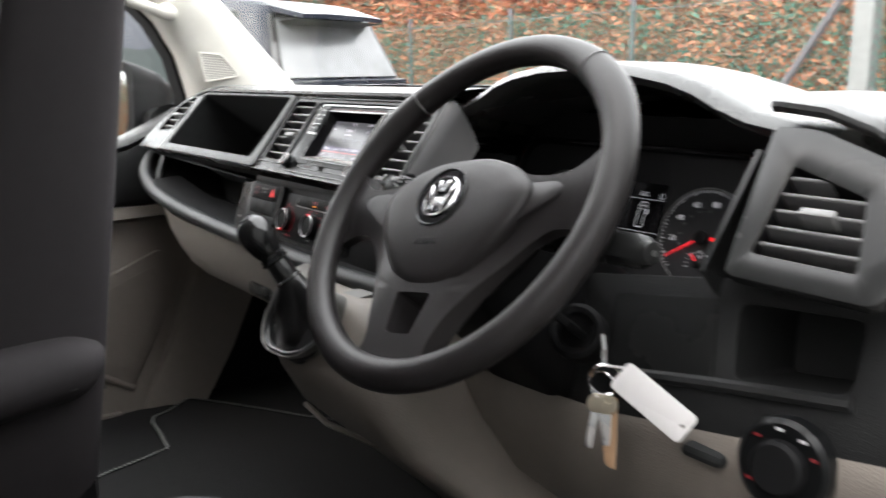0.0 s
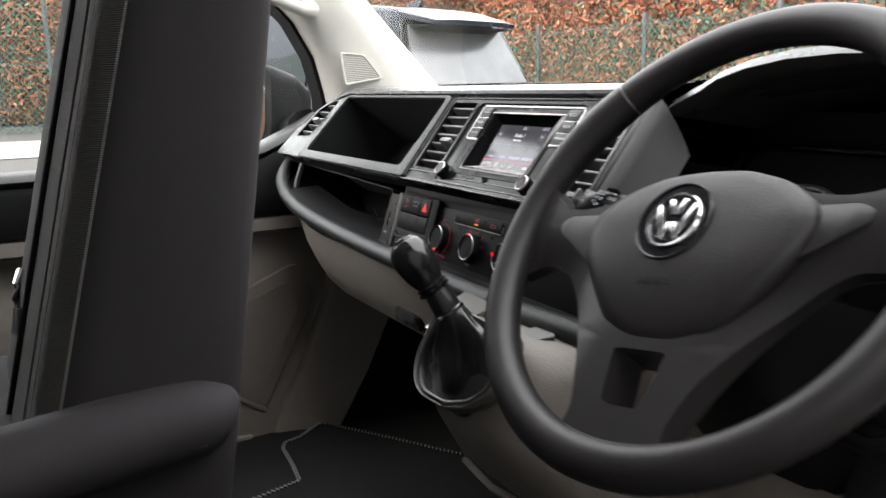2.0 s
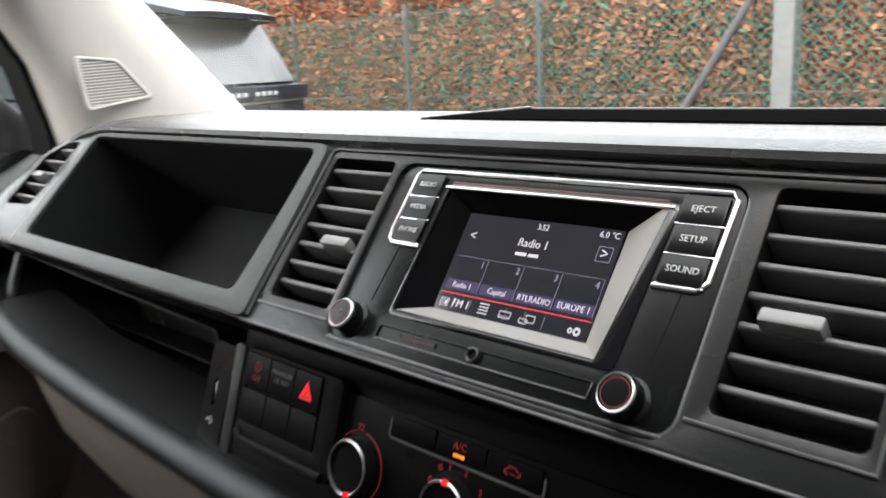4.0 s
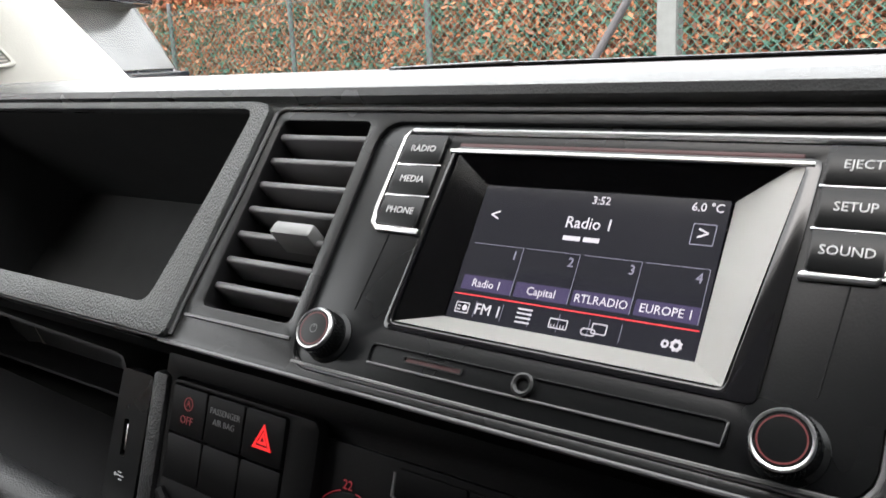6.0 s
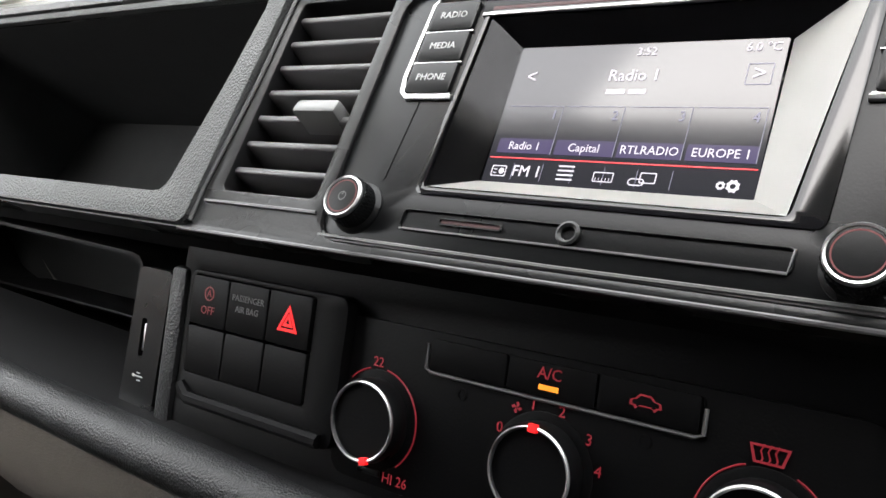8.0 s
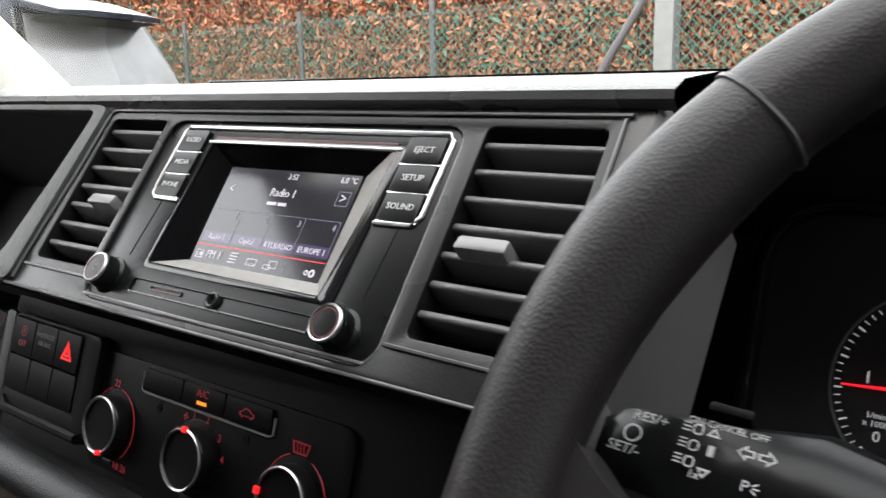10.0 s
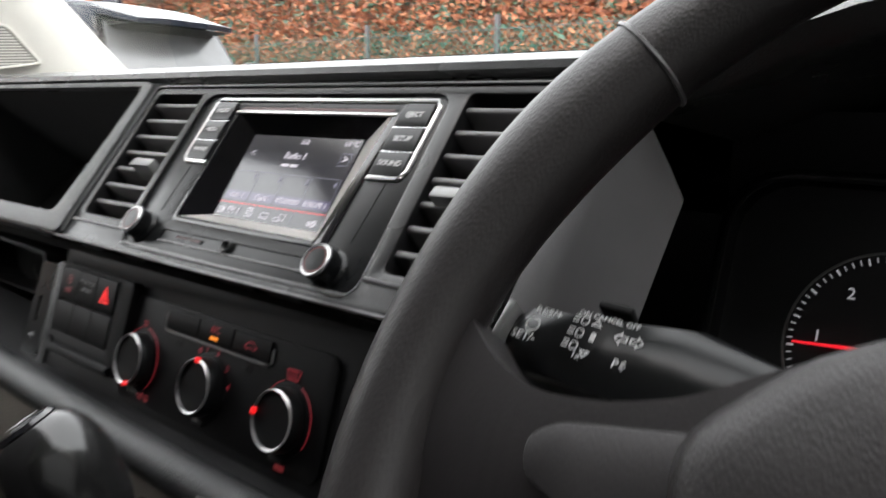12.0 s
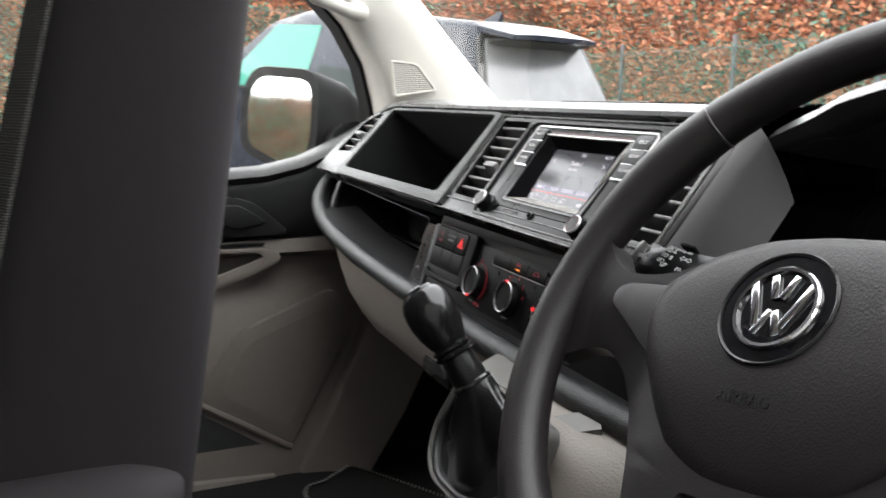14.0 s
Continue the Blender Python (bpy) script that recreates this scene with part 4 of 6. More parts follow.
part("binnacle_wall", loft([[UP @ Vector((0.655, v, 0.0)) for v in (-0.035, 0.0, 0.05, 0.08)] + [UP @ Vector((0.659, v, 0.0)) for v in (0.08, 0.05, 0.0, -0.035)],
                            [UP @ Vector((0.63, v, -0.10)) for v in (-0.03, 0.0, 0.05, 0.08)] + [UP @ Vector((0.634, v, -0.10)) for v in (0.08, 0.05, 0.0, -0.03)]]), SATIN, dash)
part("binnacle_floor", box(0.225, 0.650, 0.040, 0.20, 1.038, 1.052, 0.004), MATT, dash)
part("binnacle_back", box(0.215, 0.665, 0.215, 0.225, 1.04, 1.225), DIALFACE, dash)

# right-hand fascia with vent, bins and lower facing
rv = round_poly([(0.690, -0.012), (0.772, -0.014), (0.757, 0.046), (0.692, 0.068)], 0.004)
rout = round_poly([(0.676, -0.034), (0.792, -0.036), (0.812, 0.012), (0.80, 0.046), (0.765, 0.078), (0.70, 0.102), (0.661, 0.104)], 0.008)
part("end_fascia", plate(rout, [rv], -0.012, 0.0, UP, 0.002), SATIN, dash)
liner("vent_duct", rv, 0.05, UP, MATT, dash)
DR = plane_frame((0.65, 0.012, 1.03), (0, 0.18, 0.98), (0, -0.98, 0.18))
b1, b2 = round_poly([(-0.112, -0.028), (0.002, -0.006), (-0.004, 0.060), (-0.112, 0.043)], 0.006), round_poly([(0.020, -0.003), (0.116, 0.012), (0.119, 0.069), (0.016, 0.061)], 0.010)
part("driver_panel", plate(round_poly([(-0.15, -0.082), (-0.018, -0.062), (0.17, -0.032), (0.17, 0.088), (0.0, 0.078), (-0.15, 0.055)], 0.006), [b2], -0.008, 0.0, DR, 0.003), SOFT, dash)
part("fuse_flap", plate(b1, (), 0.0003, 0.0022, DR, 0.0012), SATIN, dash, "flush black flap")
liner("driver_bin", b2, 0.09, DR, LINER, dash)
part("bin_ledge", sweep([DR @ Vector(p) for p in ((-0.11, -0.032, 0.002), (0.006, -0.011, 0.004), (0.120, 0.007, 0.004))], 0.006, 8), SOFT, dash)
dl = [(0.005, 0.958), (-0.002, 0.945), (0.006, 0.90), (0.03, 0.84), (0.08, 0.79), (0.16, 0.78)]


def dshape(x, y, z):
    t = max(0.0, (0.55 - x) / 0.3)
    return (x, y - 0.012 + 0.02 * t, z + 0.006 - 0.03 * t + max(0.0, x - 0.55) * 0.17)


part("driver_lower_panel", strip(dl, [0.24, 0.34, 0.45, 0.55, 0.65, 0.75, 0.84], dshape), GREIGE, dash, "greige knee panel", 60)
part("coin_slot", box(0.645, 0.686, -0.022, 0.008, 0.960, 0.973, 0.006), LINER, dash)

# ---- air vents ----
def vent(name_label, ring, n, tab, m, group="dashboard air vents"):
    xs, ys = [p[0] for p in ring], [p[1] for p in ring]
    c = m @ Vector(((min(xs) + max(xs)) / 2, min(ys), 0))
    v = thing("air_vent", tuple(c), name_label, "air vent", group)
    y0, y1 = min(ys), max(ys)
    for i in range(n):
        y = y0 + (y1 - y0) * (i + 0.75) / (n + 0.45)
        row = [x for x in np.linspace(min(xs), max(xs), 60) if inside((x, y), ring)]
        if len(row) < 3:
            continue
        a, b = row[0] - 0.001, row[-1] + 0.001
        s = m @ T(0, y, -0.011) @ pose(0, 0, 0, -14, 0, 0)
        part("slat", box(a, b, -0.0021, 0.0021, -0.009, 0.0085, 0.0018, s, 3), SLAT, v)
    if tab:
        tx, ty = tab
        s = m @ T(tx, ty, 0.0) @ pose(0, 0, 0, -14, 0, 0)
        t = part("slider_tab", box(-0.0135, 0.0135, -0.0045, 0.0034, -0.014, 0.0035, 0.0018, s), BRUSHED_DARK, v, "satin grey slider tab")
        part("tab_mark", join(box(-0.009, -0.004, 0.0034, 0.0038, -0.006, -0.002, 0, s), box(0.003, 0.008, 0.0034, 0.0038, -0.006, -0.002, 0, s)), MATT, t)
    return v


vent("black slatted air vent beside the radio", vl, 7, (-0.1385, 0.045), UP)
vent("black slatted air vent beside the steering wheel", vr, 7, (0.157, 0.046), UP)
vent("small angled air vent at the passenger end", vent_w, 5, (-0.672, 0.062), UP)
vent("black slatted air vent at the driver end", rv, 5, (0.728, 0.028), UP)


# ---- radio ----
rd = thing("car_radio", (0.006, 0.0, 1.135), "black touchscreen car radio with silver edging", "radio")
R0 = UP @ T(0.0045, 0.001, -0.004) @ Matrix.Diagonal((1.012, 1.012, 1, 1))
part("faceplate", plate(rrect(-0.1145, -0.0165, 0.1155, 0.1065, 0.011), [round_poly([(-0.0690, 0.0092), (0.0695, 0.0088), (0.0795, 0.0920), (-0.0665, 0.0920)], 0.003)], -0.008, 0.002, R0, 0.0015), RADIO, rd)
part("outer_frame", plate(rrect(-0.1185, -0.0185, 0.1195, 0.1088, 0.013), [rrect(-0.1148, -0.0168, 0.1158, 0.1068, 0.011)], -0.004, 0.0032, R0, 0.0014), SLAT, rd)
part("screen_well", plate(rrect(-0.085, 0.0, 0.085, 0.094, 0.003), (), -0.022, -0.020, R0), GLOSS, rd, "glossy black screen surround")
part("gloss_frame", plate(round_poly([(-0.0718, 0.0062), (0.0800, 0.0056), (0.0845, 0.0940), (-0.0685, 0.0940)], 0.004), [round_poly([(-0.0688, 0.0094), (0.0693, 0.0090), (0.0793, 0.0918), (-0.0663, 0.0918)], 0.003)], 0.0014, 0.0027, R0, 0.0005), GLOSS, rd, "polished black frame round the display")
# bevelled silver frame: bottom and right faces
def wedge(name, quad, mat):
    bm = bmesh.new()
    f = bm.faces.new([bm.verts.new(UP @ Vector(p)) for p in quad])
    bmesh.ops.solidify(bm, geom=[f], thickness=0.0008)
    return part(name, bm, mat, rd)


BL, BR, TR_, TL_ = (-0.0640, 0.0115, -0.0025), (0.0735, 0.0110, -0.0025), (0.0800, 0.0925, -0.0025), (-0.0615, 0.0925, -0.0025)
bl, br, tr, tl = (-0.0475, 0.0202, -0.0122), (0.0600, 0.0202, -0.0122), (0.0605, 0.0828, -0.0122), (-0.0475, 0.0828, -0.0122)
wedge("silver_bevel", [BL, BR, br, bl], SILVER)
wedge("silver_bevel", [BR, (0.0850, 0.0950, -0.0012), TR_, tr, br], SILVER)
wedge("black_bevel", [BL, bl, tl, TL_], GLOSS)
wedge("black_bevel", [TL_, tl, tr, TR_], GLOSS)
SC = UP @ T(0.0062, 0.0515, -0.0120) @ pose(0, 0, 0, 2, 0, 0) @ Matrix.Diagonal((1.033, 1.08, 1, 1)) @ T(-0.00615, -0.043, 0)
scr = part("display", plate(rrect(-0.0455, 0.0142, 0.0578, 0.0718, 0.0008), (), -0.001, -0.0001, SC), SCREENBG, rd, "lit colour display showing radio stations")
for i, (w1, num) in enumerate((("Radio 1", "1"), ("Capital", "2"), ("RTLRADIO", "3"), ("EUROPE 1", "4"))):
    x0 = -0.0425 + i * 0.0250
    part("station_tile", plate(rrect(x0, 0.0265, x0 + 0.0235, 0.0325, 0.0004), (), 0, 0.0001, SC), SCREENTILE, scr)
    part("tile_edge", join(box(x0 + 0.0235, x0 + 0.0237, 0.0265, 0.046, 0, 0.0001, 0, SC), box(x0, x0 + 0.0235, 0.046, 0.0462, 0, 0.0001, 0, SC)), SCREENDIM, scr)
    letters("station_name", w1, SC @ T(x0 + 0.0117, 0.0294, 0.00012), 0.0045, SCREENTXT, scr)
    letters("station_number", num, SC @ T(x0 + 0.0205, 0.0425, 0.00012), 0.0052, SCREENDIM, scr)
letters("title", "Radio 1", SC @ T(0.006, 0.0585, 0.00012), 0.0066, SCREENTXT, scr)
part("subtitle_bar", join(box(-0.0035, 0.004, 0.0513, 0.0531, 0, 0.0001, 0, SC), box(0.0053, 0.012, 0.0513, 0.0531, 0, 0.0001, 0, SC)), SCREENTXT, scr)
letters("clock", "3:52", SC @ T(0.0085, 0.0682, 0.00012), 0.0046, SCREENTXT, scr)
letters("temperature", "6.0 °C", SC @ T(0.050, 0.0685, 0.00012), 0.0046, SCREENTXT, scr)
letters("arrow", "<", SC @ T(-0.037, 0.0585, 0.00012), 0.008, SCREENTXT, scr)
letters("arrow", ">", SC @ T(0.0505, 0.0585, 0.00012), 0.008, SCREENTXT, scr)
part("arrow_box", plate(rrect(0.0462, 0.0545, 0.0548, 0.0625, 0.0005), [rrect(0.0465, 0.0548, 0.0545, 0.0622, 0.0004)], 0, 0.0001, SC), SCREENDIM, scr)
part("red_line", box(-0.0445, 0.0570, 0.0243, 0.0247, 0, 0.0001, 0, SC), SCREENRED, scr)
letters("band", "FM 1", SC @ T(-0.0265, 0.0192, 0.00012), 0.0062, SCREENTXT, scr)
part("menu_icon", join(*[box(-0.0135, -0.007, 0.0168 + k * 0.0017, 0.0174 + k * 0.0017, 0, 0.0001, 0, SC) for k in range(4)]), SCREENTXT, scr)
part("radio_icon", join(plate(rrect(-0.042, 0.0168, -0.0355, 0.0212, 0.0005), [rrect(-0.0416, 0.0172, -0.0359, 0.0208, 0.0004)], 0, 0.0001, SC), disc(0.0012, 0.0012, 0, 0.0001, SC @ T(-0.0375, 0.019), 14), box(-0.041, -0.0395, 0.018, 0.0184, 0, 0.0001, 0, SC), box(-0.041, -0.0395, 0.0194, 0.0198, 0, 0.0001, 0, SC)), SCREENTXT, scr)
part("tuner_icon", join(plate(rrect(0.001, 0.0170, 0.0088, 0.0208, 0.0005), [rrect(0.0014, 0.0174, 0.0084, 0.0204, 0.0004)], 0, 0.0001, SC), *[box(0.002 + k * 0.0013, 0.0023 + k * 0.0013, 0.0176, 0.0186, 0, 0.0001, 0, SC) for k in range(5)]), SCREENTXT, scr)
part("view_icon", join(plate(rrect(0.0185, 0.0175, 0.0245, 0.0215, 0.0005), [rrect(0.0189, 0.0179, 0.0241, 0.0211, 0.0004)], 0, 0.0001, SC), plate(rrect(0.0145, 0.0165, 0.0205, 0.0192, 0.0013), [rrect(0.0149, 0.0169, 0.0201, 0.0188, 0.001)], 0, 0.0001, SC)), SCREENTXT, scr)
for gx_, gr in ((0.0465, 0.0016), (0.0505, 0.0024)):
    part("settings_icon", join(plate([(gr * math.cos(a * math.pi / 8) * (1 if a % 2 else 0.78), gr * math.sin(a * math.pi / 8) * (1 if a % 2 else 0.78)) for a in range(16)], [[(gr * 0.4 * math.cos(a), gr * 0.4 * math.sin(a)) for a in np.linspace(0, 6.2, 10)]], 0, 0.0001, SC @ T(gx_, 0.0185))), SCREENTXT, scr)
for k in range(6):
    part("icon_divider", box(-0.0328 + k * 0.0125, -0.0326 + k * 0.0125, 0.0158, 0.0225, 0, 0.0001, 0, SC), SCREENDIM, scr)
# button columns with silver edging
for side, names, xa, xb in ((-1, ("RADIO", "MEDIA", "PHONE"), -0.0955, -0.0725), (1, ("EJECT", "SETUP", "SOUND"), 0.0855, 0.1085)):
    for k, word in enumerate(names):
        y1 = 0.0985 - k * 0.0158
        b = part("button", plate(rrect(xa, y1 - 0.0146, xb, y1, 0.0012), (), 0.002, 0.0042, R0, 0.0008), RADIO, rd)
        letters("button_word", word, R0 @ T((xa + xb) / 2, y1 - 0.0072, 0.0043), 0.0046 if side < 0 else 0.0048, PRINT, b)
        part("button_edge", box(xa - 0.001, xb + 0.001, y1 - 0.0156, y1 - 0.0147, 0.002, 0.0036, 0.0003, R0), CHROME, rd)
edge = [(-0.0705, 0.0505), (-0.094, 0.0505), (-0.0975, 0.0535), (-0.0985, 0.06), (-0.0975, 0.098), (-0.0945, 0.1015), (0.108, 0.1015), (0.1115, 0.098), (0.1105, 0.056), (0.1065, 0.051), (0.084, 0.0505)]
part("silver_edging", sweep([R0 @ Vector((x, y, 0.0026)) for x, y in edge], 0.0014, 8), RINGMETAL, rd, "bright silver edging line")
part("disc_slot", box(-0.066, 0.078, 0.0938, 0.0958, 0.0005, 0.0026, 0.0004, R0), DARKRED, rd, "slim dark disc slot")
part("slot_trim", box(-0.070, 0.082, 0.0908, 0.0926, 0.0015, 0.0034, 0.0005, R0), BRUSHED, rd)
part("lower_recess", plate(rrect(-0.073, -0.0095, 0.0735, -0.0005, 0.002), [rrect(-0.0722, -0.0088, 0.0727, -0.0012, 0.0016)], 0.002, 0.0032, R0, 0.0004), RADIO, rd)
part("card_slot", plate(rrect(-0.055, -0.0060, -0.0265, -0.0030, 0.0008), [rrect(-0.0543, -0.0054, -0.0272, -0.0036, 0.0006)], 0.002, 0.003, R0), SATIN, rd)
part("card_slot_gap", box(-0.054, -0.0275, -0.0054, -0.0036, 0.0020, 0.0023, 0, R0), DARKRED, rd)
for x_, y_ in ((-0.0865, 0.012), (0.0995, 0.012)):
    part("face_seam", sweep([R0 @ Vector((x_ - 0.003, y_, 0.0021)), R0 @ Vector((x_, 0.049, 0.0021))], 0.00035, 5), MATT, rd)
part("face_chin_line", sweep([R0 @ Vector((x, y, 0.0034)) for x, y in ((-0.112, -0.0165), (0.0, -0.0172), (0.113, -0.0165))], 0.0009, 6), BRUSHED_DARK, rd)
part("recess_lip", sweep([R0 @ Vector((x, y, 0.0031)) for x, y in ((-0.072, -0.0092), (0.0722, -0.0092), (0.0732, -0.0012))], 0.0005, 6), BRUSHED_DARK, rd)
jk = part("jack_socket", turned([(0.0045, 0.002), (0.0045, 0.0042), (0.0036, 0.0046), (0.0026, 0.004), (0.0024, 0.0022)], R0 @ T(0.0005, -0.0042), 28, hoop=True), SATIN, rd)
part("jack_hole", disc(0.0018, 0.0018, 0.002, 0.0026, R0 @ T(0.0005, -0.0042), 16), MATT, jk)


def radio_knob(x, y, red):
    k = R0 @ T(x, y, 0.0) @ Matrix.Diagonal((0.86, 0.86, 0.95, 1))
    ring = part("knob", turned([(0.0135, 0.0), (0.0135, 0.003), (0.0115, 0.0045), (0.0108, 0.0130), (0.0100, 0.0145), (0.0090, 0.0146)], k, 44), RADIO, rd, "knurled black rotary knob")
    part("knob_ring", turned([(0.0108, 0.0130), (0.0109, 0.0143), (0.0103, 0.0151), (0.0095, 0.0149), (0.0094, 0.0138)], k, 44, hoop=True), RINGMETAL, ring)
    part("knob_base_ring", turned([(0.0142, 0.0), (0.0144, 0.0012), (0.0138, 0.0014), (0.0136, 0.0)], k, 44, hoop=True), RINGMETAL, ring)
    part("knob_cap", disc(0.0095, 0.0093, 0.0132, 0.0144, k, 36), GLOSS, ring)
    part("knob_light", turned([(0.0084, 0.0144), (0.0084, 0.01465), (0.0078, 0.01465), (0.0078, 0.0144)], k, 36, hoop=True), DIMRED, ring)
    for a in range(40):
        for c in range(3):
            part_k.append((k @ pose(0, 0, 0, 0, 0, a * 9 + (c % 2) * 4.5) @ T(0.0111, 0, 0.0062 + c * 0.0026), ring))
    if red:
        part("power_mark", join(box(-0.0003, 0.0003, 0.0005, 0.0024, 0.0145, 0.0147, 0, k), turned([(0.0023, 0.0145), (0.0023, 0.0147), (0.0018, 0.0147), (0.0018, 0.0145)], k, 20, hoop=True)), GREYPRINT, ring)


part_k = []
radio_knob(-0.0970, -0.0025, True)
radio_knob(0.0915, -0.0050, False)
for ring in {r for _, r in part_k}:
    part("knurl", join(*[box(-0.0006, 0.0006, -0.0005, 0.0005, -0.0010, 0.0010, 0, mm) for mm, r in part_k if r is ring]), RADIO, ring)


# ---- switch bank ----
SB = Matrix.Translation((0.008, -0.006, 0.003)) @ LO
sb = thing("switch_bank", (-0.145, -0.01, 1.06), "black bank of dashboard switches with red hazard triangle", "switches")
part("bezel", plate(rrect(-0.1965, -0.0635, -0.0945, -0.0005, 0.005), [rrect(-0.1935, -0.049, -0.1125, -0.0025, 0.002)], -0.006, 0.0016, SB, 0.001), PANEL, sb)
part("bezel_chin", sweep([SB @ Vector(p) for p in ((-0.193, -0.0555, 0.002), (-0.186, -0.0605, 0.003), (-0.10, -0.0605, 0.003))], 0.0032, 8), PANEL, sb)
for k in range(3):
    x0 = -0.193 + k * 0.0268
    a = part("switch", plate(rrect(x0, -0.0255, x0 + 0.0258, -0.003, 0.0012), (), -0.005, 0.0028, SB, 0.0012), PANEL, sb)
    b = part("blank_switch", plate(rrect(x0, -0.0485, x0 + 0.0258, -0.0268, 0.0012), (), -0.005, 0.0022, SB, 0.001), PANEL, sb)
    if k == 0:
        letters("switch_word", "OFF", SB @ T(x0 + 0.0129, -0.0185, 0.0029), 0.0055, DIMRED, a)
        part("switch_symbol", turned([(0.0034, 0.0028), (0.0034, 0.003), (0.0028, 0.003), (0.0028, 0.0028)], SB @ T(x0 + 0.0129, -0.0105), 20, hoop=True), DIMRED, a)
        letters("switch_letter", "A", SB @ T(x0 + 0.0129, -0.0105, 0.0029), 0.0048, DIMRED, a)
    if k == 1:
        letters("switch_word", "PASSENGER", SB @ T(x0 + 0.0129, -0.0098, 0.0029), 0.0041, GREYPRINT, a)
        letters("switch_word", "AIR BAG", SB @ T(x0 + 0.0129, -0.0148, 0.0029), 0.0041, GREYPRINT, a)
    if k == 2:
        tri_ = [(-0.0062, -0.0052), (0.0062, -0.0052), (0, 0.0062)]
        m_ = SB @ T(x0 + 0.0129, -0.0142, 0.0028)
        part("hazard_triangle", join(plate(tri_, [[(x * 0.68, y * 0.68 - 0.0004) for x, y in tri_]], 0, 0.0003, m_), plate([(x * 0.5, y * 0.5 - 0.0005) for x, y in tri_], [[(x * 0.22, y * 0.22 - 0.0007) for x, y in tri_]], 0, 0.0003, m_)), REDGLOW, a)

# ---- heater controls ----
hc = thing("heater_panel", (0.005, -0.02, 1.06), "black heater control panel with three dials", "heater controls")
H0 = LO
part("panel_plate", plate(rrect(-0.0915, -0.0715, 0.112, -0.006, 0.008), (), 0.0, 0.0022, H0, 0.001), PANEL, hc)
part("button_trough", plate(round_poly([(-0.0475, -0.0205), (0.0595, -0.0205), (0.0595, -0.0085), (-0.0475, -0.0085)], 0.003), (), 0.0022, 0.0026, H0), PANEL, hc)
part("trough_edge", sweep([H0 @ Vector((x, y, 0.0028)) for x, y in ((-0.0478, -0.011), (-0.0478, -0.0205), (-0.0455, -0.0218), (0.057, -0.0218), (0.0598, -0.0205), (0.0598, -0.0125))], 0.0008, 6), BRUSHED_DARK, hc)
for k in range(3):
    x0 = -0.0462 + k * 0.0352
    b = part("button", plate(rrect(x0, -0.0205, x0 + 0.0342, -0.0088, 0.0012), (), 0.0026, 0.004, H0, 0.0008), PANEL, hc)
    if k == 1:
        letters("button_word", "A/C", H0 @ T(x0 + 0.0165, -0.0125, 0.0041), 0.0058, REDDIM2, b)
        part("button_lamp", box(x0 + 0.0128, x0 + 0.0205, -0.0182, -0.0164, 0.004, 0.0043, 0, H0), AMBER, b)
    if k == 2:
        cp = [(-0.0054, -0.0016), (-0.0042, -0.0016), (-0.0033, -0.0026), (-0.0022, -0.0016), (0.0022, -0.0016), (0.0033, -0.0026), (0.0042, -0.0016), (0.0054, -0.0014), (0.0052, 0.0004), (0.0032, 0.0008), (0.0015, 0.0024), (-0.0022, 0.0024), (-0.0036, 0.0008), (-0.0054, 0.0002)]
        part("recirculation_symbol", plate(cp, [[(x * 0.85, y * 0.75) for x, y in cp]], 0, 0.0002, H0 @ T(x0 + 0.0165, -0.0145, 0.004)), REDDIM2, b)
